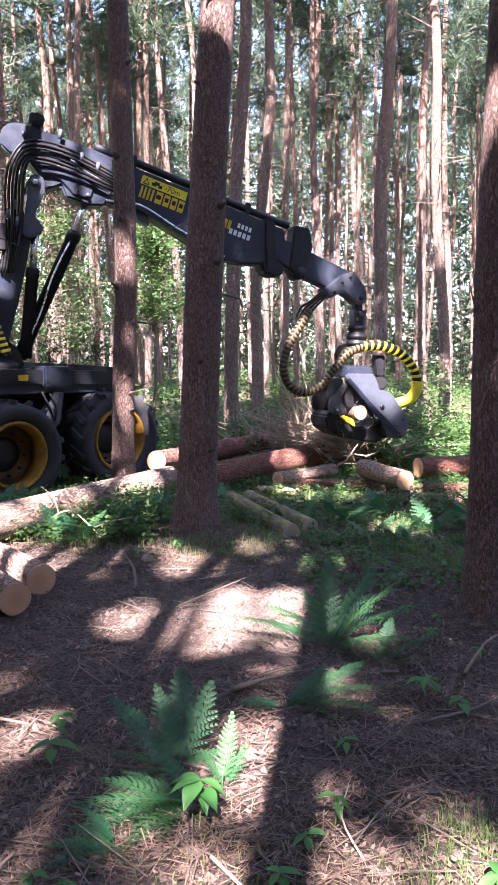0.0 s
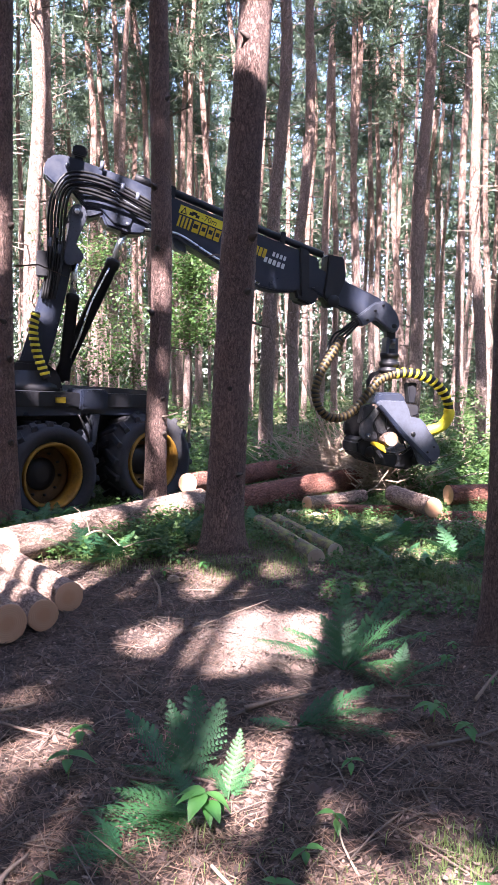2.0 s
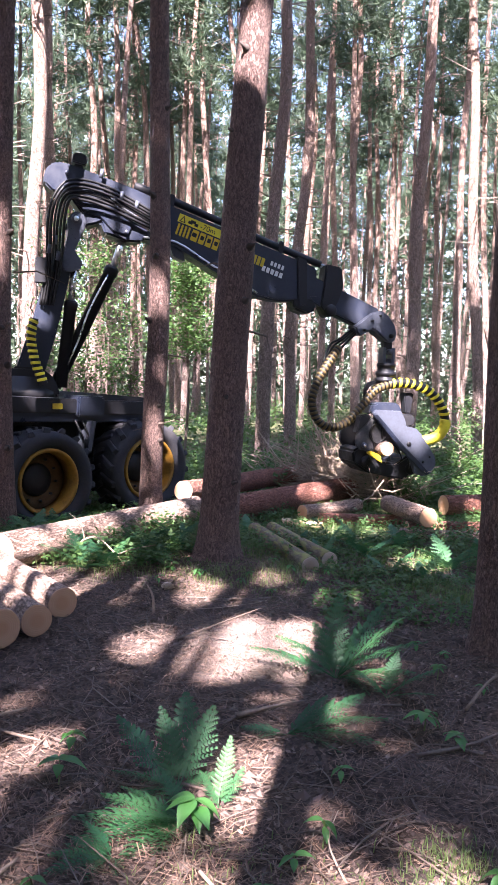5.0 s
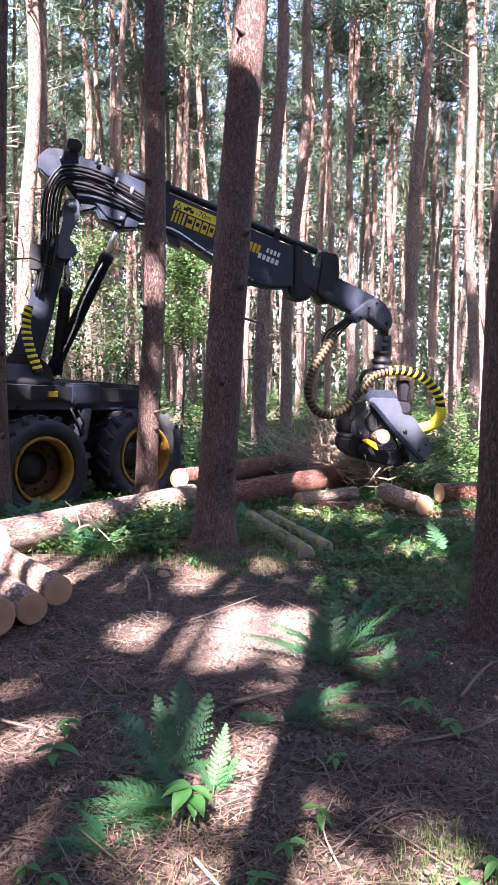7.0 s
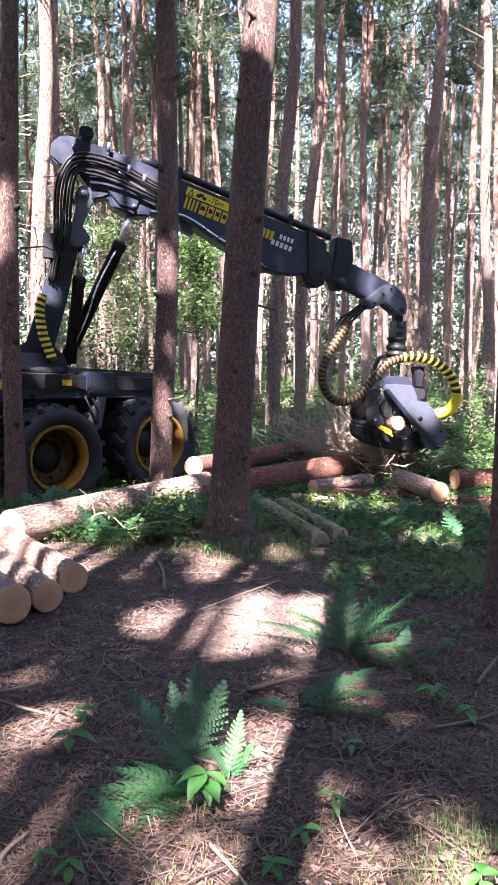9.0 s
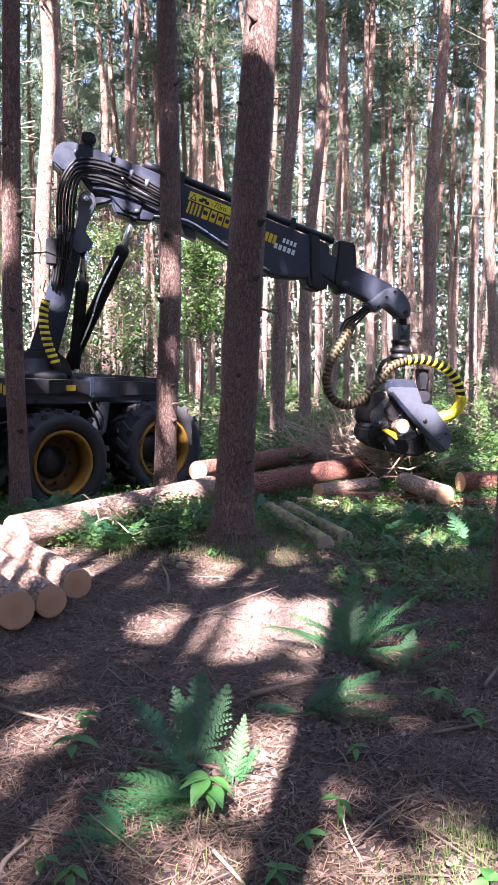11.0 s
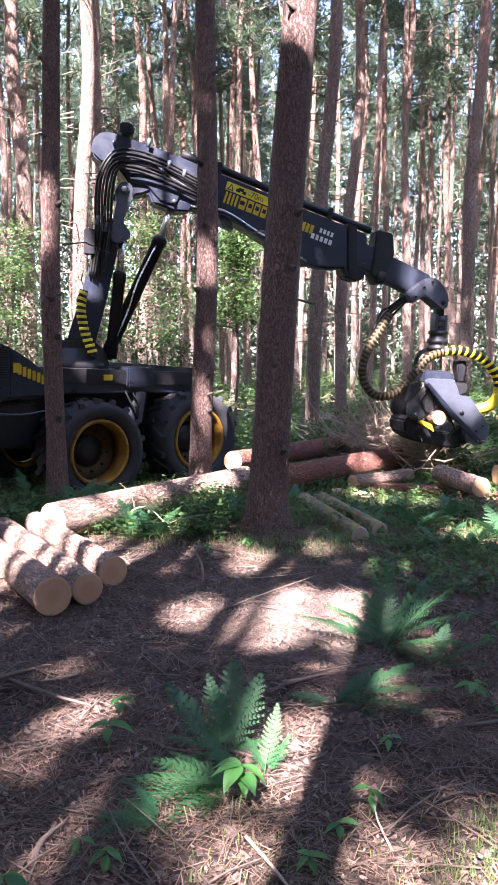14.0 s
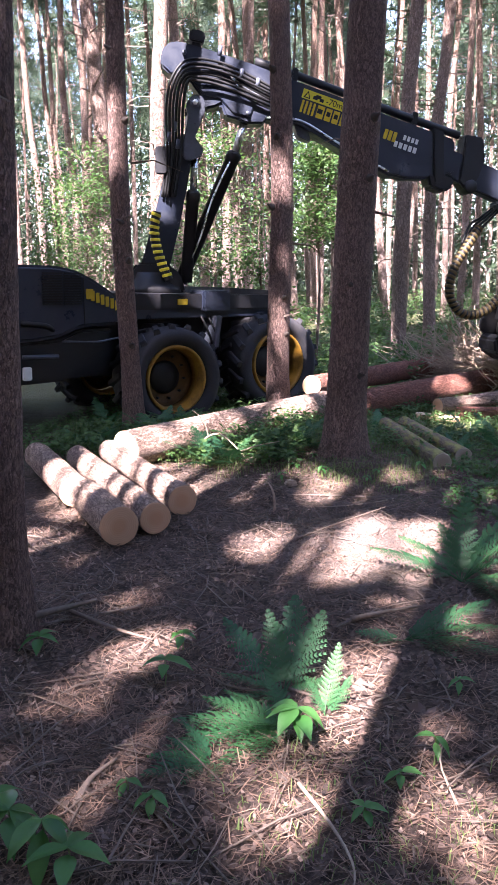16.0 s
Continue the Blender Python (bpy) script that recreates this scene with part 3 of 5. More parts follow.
# unseen pines added behind and beside the camera to shade the floor
shade = random.Random(3)
for row, y in enumerate((-16.5, -13.8, -11.2, -8.6, -6.0, -3.6)):
    for col in range(6):
        x = -7.3 + col * 2.7 + (1.3 if row % 2 else 0) + shade.uniform(-0.5, 0.5)
        y2 = y + shade.uniform(-0.5, 0.5)
        # trunks shift sideways so their shadows fall in chosen dark lanes
        lane = x - y2 * TO_X / TO_Y
        if -1.9 < lane < 1.3:
            x += min((-2.0, -1.62, -0.97, -0.46, 0.08, 0.95, 1.4), key=lambda c: abs(c - lane)) - lane
        shade_pine(x, y2, shade.uniform(0.24, 0.34), 40 + row * 7 + col, shade.gauss(0, 0.015), 0, PINE_LABEL, 1250, False, 4, 2.3)
shade_pine(-4.6, 0.3, 0.29, 91, 0, 0, PINE_LABEL, 1250, False, 4)
shade_pine(4.3, 0.8, 0.29, 92, 0, 0, PINE_LABEL, 1250, False, 4)
shade_pine(3.4, -1.6, 0.27, 93, 0, 0, PINE_LABEL, 1250, False, 4)
shade_pine(-3.6, -1.2, 0.27, 94, 0, 0, PINE_LABEL, 1250, False, 4)
# more unseen pines, added on the left to shade the background trunks
for k, (x, y) in enumerate(((-9.8, 7.8), (-10.6, 3.4), (-9.2, 0.6), (-12.0, 6.0))):
    shade_pine(x, y, 0.28, 120 + k, 0, 0, PINE_LABEL, 1000, False, 4)


# ---- logs ----
def log(p0, p1, r0, r1, bark, label, name="log", group="cut logs", cut=None, segs=18, seed=0):
    """A felled stem: uneven bark and a sawn face at either end."""
    a, b = Vector(p0), Vector(p1)
    ln = (b - a).length
    m = Matrix.Translation(a) @ (b - a).to_track_quat("Z", "Y").to_matrix().to_4x4()
    t = thing(name, m, label, "log", group)
    rings = max(6, int(ln / 0.16))
    verts, faces = [], []

    def rad(z, ang):
        r = r0 + (r1 - r0) * z / ln
        ca, sa = math.cos(ang), math.sin(ang)
        return r * (1 + 0.05 * noise.noise((ca + seed, sa, z * 1.3)) + 0.03 * noise.noise((ca * 4 + seed, sa * 4, z * 5)))
    for i in range(rings + 1):
        z = ln * i / rings
        wob = 0.12 * r0 * noise.noise((seed * 2.2, z * 0.5, 1.0))
        for k in range(segs):
            ang = 2 * math.pi * k / segs
            r = rad(z, ang)
            verts.append((r * math.cos(ang) + wob, r * math.sin(ang), z))
    for i in range(rings):
        for k in range(segs):
            k2 = (k + 1) % segs
            faces.append((i * segs + k, i * segs + k2, (i + 1) * segs + k2, (i + 1) * segs + k))
    part("bark", raw_mesh("bark", verts, faces, True), bark, t)
    for i in (0, rings):
        ring = [Vector(verts[i * segs + k]) for k in range(segs)]
        c = sum(ring, Vector()) / segs
        out = Vector((0, 0, -0.004 if i == 0 else 0.004))
        inner = [c + (v - c) * 0.93 + out for v in ring]
        cv = ring + inner
        cf = [(k, (k + 1) % segs, segs + (k + 1) % segs, segs + k) for k in range(segs)] + [tuple(segs + k for k in range(segs))]
        part("cut_end", fix("cut_end", cv, cf, False), cut or CUT, t, "pale sawn end with growth rings")
    return t


PILE = "pine log with flaky orange bark, in a small pile"
log((-1.64, 3.62, 0.14), (-2.16, 4.27, 0.14), 0.13, 0.125, BARK_LOG, PILE, seed=1)
log((-1.50, 3.92, 0.12), (-2.80, 5.52, 0.13), 0.11, 0.10, BARK_LOG, PILE, seed=2)
log((-1.46, 4.36, 0.13), (-2.62, 5.80, 0.14), 0.11, 0.10, BARK_LOG, PILE, seed=3)
log((-2.28, 4.36, 0.14), (-3.15, 5.45, 0.14), 0.12, 0.115, BARK_LOG, PILE, seed=4)
log((-2.40, 5.65, 0.19), (-1.02, 8.35, 0.27), 0.17, 0.15, BARK_LOG, "long thick pine stem with rough pale bark, lying in the ferns", "felled_stem", seed=6)
log((-1.20, 8.50, 0.45), (0.17, 12.4, 0.35), 0.125, 0.145, BARK_RED, "red-barked log lying across other logs", seed=7)
log((-0.75, 9.0, 0.18), (0.95, 11.5, 0.25), 0.165, 0.175, BARK_RED, "thick dark red log on the ground", seed=8)
log((0.34, 6.28, 0.10), (-0.30, 8.1, 0.10), 0.088, 0.085, LICHEN, "thin log with yellow lichen and a weathered grey end", cut=CUT_GREY, seed=9)
log((0.53, 6.60, 0.10), (-0.10, 8.25, 0.10), 0.085, 0.08, LICHEN, "thin log with yellow lichen and a weathered grey end", cut=CUT_GREY, seed=10)
log((1.76, 8.68, 0.27), (1.38, 9.75, 0.28), 0.12, 0.115, BARK_LOG, "short orange log with a pale sawn end on the stack", seed=11)
log((2.2, 10.3, 0.22), (3.9, 11.0, 0.26), 0.14, 0.14, BARK_RED, "orange-barked log on the stack", seed=12)
log((0.24, 9.23, 0.17), (1.0, 10.0, 0.20), 0.09, 0.085, BARK_LOG, "freshly cut pale log on top of the stack", seed=13)
log((0.45, 9.35, 0.08), (1.75, 9.6, 0.09), 0.075, 0.07, BARK_RED, "thin split log lying flat in the grass", seed=14)
log((0.0, 9.15, 0.05), (0.5, 9.0, 0.05), 0.045, 0.04, PEELED, "thin peeled log lying flat in the grass", seed=15)
log((1.55, 9.0, 0.08), (3.2, 9.5, 0.09), 0.085, 0.08, BARK_RED, "red log low on the stack", seed=16)
log((1.4, 8.75, 0.06), (2.9, 8.75, 0.06), 0.06, 0.06, BARK_LOG, "thin log lying flat in the grass", seed=17)


# ---- harvester ----
HX, HY = -2.80, 8.121                      # ground point under the near rear hub of the bogie
U = Vector((0.65, 0.759, 0)).normalized()   # along the machine
MACHINE = Matrix(((U.x, -U.y, 0, HX), (U.y, U.x, 0, HY), (0, 0, 1, 0), (0, 0, 0, 1)))
W = Vector((0.9388, 0.3444, 0)).normalized()  # the way the crane points
CRANE = Matrix(((W.x, -W.y, 0, -3.40), (W.y, W.x, 0, 9.16), (0, 0, 1, 0), (0, 0, 0, 1)))
TO_MACHINE = MACHINE.inverted() @ CRANE
harvester = thing("harvester", MACHINE, "dark blue-grey forest harvester with yellow wheels, its crane reaching out", "harvester")


def crane_part(name, data, material, parent=harvester, label="", smooth=False):
    """A part given in the crane's plane: x along the reach, y away from the viewer, z up."""
    if isinstance(data, tuple):
        data = fix(name, *data, smooth=True)
    elif isinstance(data, bmesh.types.BMesh):
        data = mesh_of(data, name)
    data.transform(TO_MACHINE)
    return part(name, data, material, parent, label)


def body_part(name, data, material, parent=harvester, label=""):
    if isinstance(data, tuple):
        data = fix(name, *data, smooth=True)
    return part(name, data, material, parent, label)


def pin(x, y0, y1, z, r, sides=16):
    return lathe([(0.001, y0), (r * 0.9, y0), (r, y0 + 0.01), (r, y1 - 0.01), (r * 0.9, y1), (0.001, y1)], sides), Matrix.Translation((x, 0, z))


def pin_data(x, y0, y1, z, r, sides=16):
    piece, m = pin(x, y0, y1, z, r, sides)
    return moved(piece, m)


# wheels
# dark brown disc colour with still darker blotches
DISC = paint("dark_wheel_disc", (0.10, 0.05, 0.012), 0.7, 0.0, 0.8, (0.03, 0.022, 0.017))


def tyre_data(r, w):
    prof = [(0.40, -w * 0.36), (0.45, -w * 0.47), (r * 0.82, -w * 0.52), (r * 0.93, -w * 0.47), (r * 0.955, -w * 0.35), (r * 0.96, 0), (r * 0.955, w * 0.35),
            (r * 0.93, w * 0.47), (r * 0.82, w * 0.52), (0.45, w * 0.47), (0.40, w * 0.36), (0.40, -w * 0.36)]
    return lathe(prof, 40)


def lug_mesh(r, w):
    """One tread bar, slanting from the shoulder to the middle."""
    return slab([(-0.045, r * 0.90), (0.045, r * 0.90), (0.032, r * 1.01), (-0.032, r * 1.01)], 0.0, w * 0.5, 0.008, 1)


def wheel(x, y, z, near, turn):
    m = Matrix.Translation((x, y, z)) @ Matrix.Rotation(turn, 4, "Y")
    r, w = 0.64, 0.56
    t = body_part("wheel", moved(tyre_data(r, w), m), RUBBER, harvester, "muddy black tyre with deep lugs")
    for s in (-1, 1):
        for k in range(18):
            a = 2 * math.pi * (k + (0.5 if s > 0 else 0)) / 18
            bm = lug_mesh(r, w)
            if s < 0:
                bm.transform(Matrix.Diagonal((1, -1, 1, 1)))
            bm.transform(m @ Matrix.Rotation(a, 4, "Y") @ Matrix.Rotation(s * 0.45, 4, "Z"))
            bmesh.ops.recalc_face_normals(bm, faces=bm.faces)
            body_part("lug", bm, RUBBER, t)
    rim = [(0.372, -w * 0.44), (0.405, -w * 0.44), (0.405, w * 0.40), (0.385, w * 0.40), (0.375, -0.02), (0.350, -0.06), (0.345, -w * 0.30), (0.368, -w * 0.36), (0.372, -w * 0.44)]
    disc = [(0.352, 0.0), (0.30, 0.05), (0.20, 0.07), (0.14, 0.07), (0.14, 0.10), (0.352, 0.03), (0.352, 0.0)]
    body_part("wheel_disc", moved(lathe(disc, 36), m), DISC, t, "dark rust-brown wheel disc")
    rm = body_part("rim", moved(lathe(rim, 40), m), RIM_YELLOW, t, "muddy yellow steel rim")
    hub = [(0.001, 0.0), (0.08, 0.0), (0.12, 0.01), (0.15, 0.03), (0.20, 0.04), (0.20, 0.08), (0.001, 0.08)]
    body_part("hub", moved(lathe(hub, 24), m), BLACK, t)
    for k in range(10):
        a = 2 * math.pi * k / 10
        body_part("wheel_nut", moved(lathe([(0.001, -0.03), (0.016, -0.03), (0.016, 0.03), (0.001, 0.03)], 6), m @ Matrix.Translation((0.265 * math.cos(a), 0.05, 0.265 * math.sin(a)))), BLACK, t)
    return t


wheel(0.10, 0.28, 0.50, True, 0.1)
wheel(1.62, 0.28, 0.61, True, 0.4)
wheel(0.10, 2.10, 0.50, False, 0.3)
wheel(1.62, 2.10, 0.61, False, 0.2)
for y in (0.62, 1.62):
    body_part("bogie_beam", slab([(-0.15, 0.38), (0.6, 0.42), (1.75, 0.5), (1.8, 0.72), (1.0, 0.86), (0.6, 0.86), (-0.1, 0.64)], y, y + 0.16, 0.03), BLACK)
body_part("bogie_axle", pin_data(0.86, 0.5, 1.9, 0.66, 0.13), BLACK)

# front frame, deck and boxes
body_part("front_frame", slab([(-0.55, 0.72), (1.4, 0.82), (2.0, 1.0), (2.05, 1.2), (-0.55, 1.2)], 0.75, 1.65, 0.03), BLACK)
body_part("deck", slab([(-0.42, 1.31), (1.95, 1.29), (1.98, 1.44), (1.9, 1.47), (-0.42, 1.50)], 0.30, 2.10, 0.015), BLACK, label="black deck plate over the front wheels")
body_part("deck_side", slab([(-0.40, 1.20), (1.85, 1.20), (1.9, 1.30), (-0.40, 1.32)], 0.34, 2.06, 0.01), STEEL_BLUE)
body_part("tool_box", box(0.62, 1.02, 0.25, 0.6, 1.27, 1.53, 0.02), STEEL_BLUE, label="dark steel box on the deck")
body_part("deck_reflector", box(0.27, 0.40, 0.27, 0.31, 1.36, 1.43, 0.004), YELLOW, label="small yellow reflector")
body_part("deck_step", slab([(1.1, 1.46), (1.9, 1.44), (1.92, 1.52), (1.12, 1.56)], 0.5, 1.9, 0.012), BLACK)
body_part("mud_flap", slab([(0.74, 0.84), (0.80, 0.84), (0.86, 1.22), (0.78, 1.22)], 0.2, 0.5, 0.006), GREY)
for k, x in enumerate((0.62, 0.72)):
    body_part("grease_hose", tube([(x, 0.32, 1.22), (x + 0.06, 0.22, 1.0), (x + 0.14, 0.26, 0.82), (x + 0.24, 0.4, 0.7)], 0.014, 6, True, 5), HOSE)

# engine end
body_part("rear_frame", slab([(-2.9, 0.45), (-0.5, 0.55), (-0.5, 1.05), (-2.9, 1.05)], 0.55, 1.85, 0.03), BLACK)
hood = body_part("engine_hood", slab([(-2.6, 1.0), (-1.62, 1.0), (-1.3, 1.04), (-1.05, 1.14), (-0.6, 1.16), (-0.55, 1.22), (-0.56, 1.42), (-0.7, 1.54), (-0.97, 1.70), (-1.15, 1.77), (-1.35, 1.80), (-2.6, 1.82)], 0.12, 2.28, 0.06, 3), STEEL_BLUE, label="rounded dark grey engine hood")
for k in range(13):
    z = 1.39 + k * 0.027
    body_part("vent_slat", box(-1.50, -1.28, 0.095, 0.118, z, z + 0.014, 0.003), BLACK, hood)
    body_part("vent_slat", box(-1.26, -1.06, 0.095, 0.118, z, z + 0.014, 0.003), BLACK, hood)
for k in range(8):
    x = -1.0 + k * 0.058
    z = 1.50 - k * 0.021
    body_part("letter_bar", box(x, x + (0.085 if k == 0 else 0.042), 0.108, 0.118, z - 0.055, z + 0.055, 0.002), YELLOW, hood, "yellow lettering bar")
body_part("hood_seam", box(-1.03, -1.02, 0.112, 0.119, 1.12, 1.70, 0.002), BLACK, hood)
body_part("under_guard", slab([(-2.6, 0.5), (-1.2, 0.55), (-0.75, 0.9), (-0.62, 1.12), (-1.05, 1.10), (-1.3, 1.0), (-2.6, 0.96)], 0.22, 0.5, 0.03), BLACK)
body_part("step_bar", tube([(-1.75, 0.10, 0.85), (-1.35, 0.10, 0.84)], 0.022, 8), GREY, label="bare steel step bar")
body_part("air_hose", tube([(-1.75, 0.12, 1.2), (-1.5, 0.06, 1.17), (-1.35, 0.18, 1.1)], 0.03, 8, True, 5), HOSE)
body_part("hand_rail", tube([(-1.3, 0.1, 1.0), (-0.9, 0.08, 0.98), (-0.6, 0.1, 1.02)], 0.012, 6, True, 4), GREY)
body_part("marker_lamp", box(-1.76, -1.66, 0.08, 0.12, 0.60, 0.74, 0.01), WHITE, label="pale marker plate")

# crane: post, knee, boom
body_part("turntable", moved(lathe([(0.001, 1.47), (0.42, 1.47), (0.42, 1.56), (0.34, 1.60), (0.30, 1.74), (0.001, 1.74)], 28, "Z"), TO_MACHINE), BLACK)
T = 0.17
crane_part("king_post", slab([(-0.22, 1.55), (0.16, 1.55), (0.36, 2.35), (0.50, 3.05), (0.52, 3.30), (0.44, 3.42), (0.26, 3.34), (0.20, 3.05), (0.02, 2.35)], -T, T, 0.03, 2), STEEL_BLUE, label="dark blue leaning crane post")
crane_part("post_foot", slab([(-0.34, 1.5), (0.42, 1.5), (0.36, 1.72), (0.18, 1.86), (-0.18, 1.86), (-0.30, 1.72)], -0.24, 0.24, 0.03), BLACK)
for y in (-0.235, 0.175):
    crane_part("knee_link", slab([(0.491, 3.83), (0.548, 3.86), (0.63, 3.84), (0.668, 3.76), (0.663, 3.64), (0.595, 3.49), (0.545, 3.36), (0.648, 3.22), (0.623, 3.14), (0.498, 3.09), (0.417, 3.1), (0.379, 3.18), (0.419, 3.36), (0.457, 3.59), (0.436, 3.73)], y, y + 0.06, 0.012), GREY if y < 0 else BLACK, label="scuffed grey knee link")
crane_part("knee_pin", pin_data(0.548, -0.27, 0.27, 3.76, 0.062), GREY)
crane_part("knee_pin_cap", pin_data(0.548, -0.285, -0.26, 3.76, 0.036, 6), CHROME)
knee = crane_part("boom_heel", slab([(0.14, 4.18), (0.14, 4.32), (0.20, 4.42), (0.30, 4.465), (0.45, 4.45), (0.86, 4.345), (1.25, 4.24), (1.52, 4.15), (1.50, 3.70), (1.40, 3.55), (1.19, 3.545), (1.03, 3.60), (0.92, 3.62), (0.86, 3.76), (0.80, 3.73), (0.68, 3.70), (0.62, 3.84), (0.46, 4.05), (0.24, 4.09)], -T, T, 0.025, 2), STEEL_BLUE, label="curved blue-grey boom heel")
crane_part("heel_plate", slab([(0.40, 4.15), (0.60, 4.30), (1.0, 4.20), (1.30, 3.85), (1.22, 3.62), (1.02, 3.66), (0.86, 3.82), (0.66, 3.86)], -T - 0.03, -T + 0.005, 0.008), STEEL_BLUE, knee)
for x, z in ((1.19, 3.66), (1.12, 3.92), (0.85, 4.22), (0.42, 4.33)):
    crane_part("bolt", pin_data(x, -T - 0.055, -T, z, 0.028, 8), GREY, knee)
boom = crane_part("main_boom", slab([(1.42, 4.18), (2.63, 3.815), (3.03, 3.68), (3.86, 3.43), (3.88, 3.02), (3.6, 2.95), (3.25, 2.935), (3.0, 2.98), (2.34, 3.30), (1.80, 3.58), (1.42, 3.60)], -0.145, 0.145, 0.025, 2), STEEL_BLUE, label="long dark blue boom with yellow lettering")
crane_part("boom_rib", slab([(1.5, 3.62), (1.86, 3.60), (2.40, 3.30), (3.02, 2.98), (3.02, 2.955), (2.38, 3.262), (1.83, 3.555), (1.5, 3.58)], -0.165, 0.165, 0.006), STEEL_BLUE, boom)
crane_part("boom_gusset", slab([(1.78, 3.58), (1.98, 3.47), (2.0, 3.36), (1.84, 3.42)], -0.10, 0.10, 0.01), GREY, boom)
crane_part("boom_collar", slab([(3.56, 3.56), (3.70, 3.52), (3.73, 2.90), (3.60, 2.88)], -0.18, 0.18, 0.015), BLACK, boom)
crane_part("roller_box", slab([(3.50, 3.02), (3.85, 2.98), (3.88, 2.86), (3.75, 2.78), (3.55, 2.84)], -0.16, 0.16, 0.03), BLACK, boom)
crane_part("extension", slab([(3.80, 3.33), (4.26, 3.16), (4.86, 2.93), (4.74, 2.62), (4.46, 2.70), (4.09, 2.84), (3.80, 2.98)], -0.105, 0.105, 0.02), STEEL_BLUE, label="blue-grey telescopic extension")
crane_part("extension_guard", slab([(4.00, 3.50), (4.24, 3.47), (4.28, 3.20), (4.20, 2.96), (4.05, 2.80), (3.94, 2.92), (3.98, 3.2)], -0.135, 0.135, 0.02), BLACK)
crane_part("guide_wheel", pin_data(4.10, -0.16, 0.16, 2.86, 0.085, 20), BLACK)
crane_part("boom_tip", slab([(4.46, 2.66), (4.56, 2.53), (4.76, 2.64), (4.90, 2.55), (5.02, 2.46), (5.10, 2.48), (5.14, 2.58), (5.10, 2.72), (4.98, 2.86), (4.88, 2.915), (4.72, 2.87)], -0.14, 0.14, 0.02), GREY, label="scuffed grey boom tip bracket")
for x, z in ((5.04, 2.56), (4.74, 2.76), (4.86, 2.84), (4.62, 2.62)):
    crane_part("tip_bolt", pin_data(x, -0.17, 0.17, z, 0.035 if x > 5 else 0.018, 12), BLACK)
crane_part("hose_tube", tube([(1.30, -0.02, 4.30), (1.9, -0.02, 4.13), (3.2, -0.02, 3.72), (3.95, -0.02, 3.50)], 0.05, 12, True, 3), BLACK)
crane_part("extension_rod", tube([(3.3, 0.06, 3.72), (4.14, 0.06, 3.45)], 0.028, 10), CHROME)
for x, z in ((1.75, 4.10), (2.6, 3.85), (3.3, 3.63)):
    crane_part("tube_clamp", slab([(x, z - 0.02), (x + 0.07, z - 0.04), (x + 0.09, z + 0.12), (x + 0.02, z + 0.14)], -0.08, 0.06, 0.01), BLACK)
# lift cylinders
for y, rod0, rod1, low, r in ((-0.10, (0.55, 3.20), (0.53, 2.74), (0.43, 1.62), 0.078), (-0.05, (1.18, 3.62), (1.055, 3.22), (0.36, 1.62), 0.085)):
    crane_part("cylinder_rod", tube([(rod0[0], y, rod0[1]), (rod1[0], y, rod1[1])], r * 0.55, 14), CHROME, label="bright chrome piston rod")
    a, b = Vector((rod1[0], y, rod1[1])), Vector((low[0], y, low[1]))
    d = (b - a).normalized()
    crane_part("cylinder_barrel", tube([a, a + d * 0.03, a + d * 0.031, a + d * 0.12, a + d * 0.121, b], [r * 0.9, r * 1.12, r * 1.12, r * 1.12, r, r], 18), BLACK)
    crane_part("cylinder_eye", pin_data(rod0[0], y - 0.09, y + 0.09, rod0[1], r * 0.95, 16), BLACK)
crane_part("cylinder_pipe", tube([(0.98, -0.16, 3.1), (0.75, -0.17, 2.62), (0.62, -0.16, 2.2), (0.45, -0.14, 1.8)], 0.012, 6, True, 3), CHROME)
# work lamp on the heel
crane_part("work_lamp_bracket", slab([(0.50, 4.42), (0.64, 4.40), (0.62, 4.50), (0.53, 4.50)], -0.03, 0.03, 0.006), BLACK)
lamp_body = crane_part("work_lamp", slab([(0.48, 4.50), (0.66, 4.47), (0.69, 4.57), (0.62, 4.62), (0.50, 4.62)], -0.09, 0.09, 0.015), BLACK)
# hoses over the knee
for k in range(6):
    y = -T - 0.035 - 0.022 * (k % 3)
    e = 0.045 * k
    crane_part("hose", tube([(0.14 + 0.03 * k, y, 2.65), (0.20 + 0.035 * k, y, 3.2), (0.20 + 0.04 * k, y - 0.03, 3.72), (0.28 + e * 0.8, y - 0.05, 4.05 - 0.3 * e), (0.48 + e * 0.5, y - 0.05, 4.24 - e * 1.1), (0.86, y - 0.03, 4.22 - e * 1.2), (1.20 + e, y, 4.10 - e * 1.5), (1.72, y + 0.01, 3.86 - e)], 0.019 if k % 2 else 0.016, 8, True, 5), HOSE)
for k in range(3):
    crane_part("steel_pipe", tube([(0.88 + 0.05 * k, -T - 0.05, 4.18 - 0.05 * k), (1.15, -T - 0.05, 4.02 - 0.07 * k), (1.55, -T - 0.05, 3.84 - 0.08 * k)], 0.013, 8, True, 3), CHROME)
for x, z in ((0.22, 3.30), (0.29, 3.42), (0.33, 3.22), (1.1, 4.05), (1.3, 3.95), (0.84, 4.30)):
    crane_part("hose_fitting", tube([(x, -T - 0.07, z), (x + 0.015, -T - 0.07, z + 0.11)], 0.026, 8), GREY)
crane_part("valve_block", box(0.06, 0.20, -T - 0.10, -T, 2.92, 3.24, 0.012), BLACK)
crane_part("edge_hose", tube([(1.42, -0.17, 3.62), (1.85, -0.17, 3.60), (2.35, -0.17, 3.34), (3.0, -0.17, 3.02)], 0.014, 6, True, 4), CHROME)


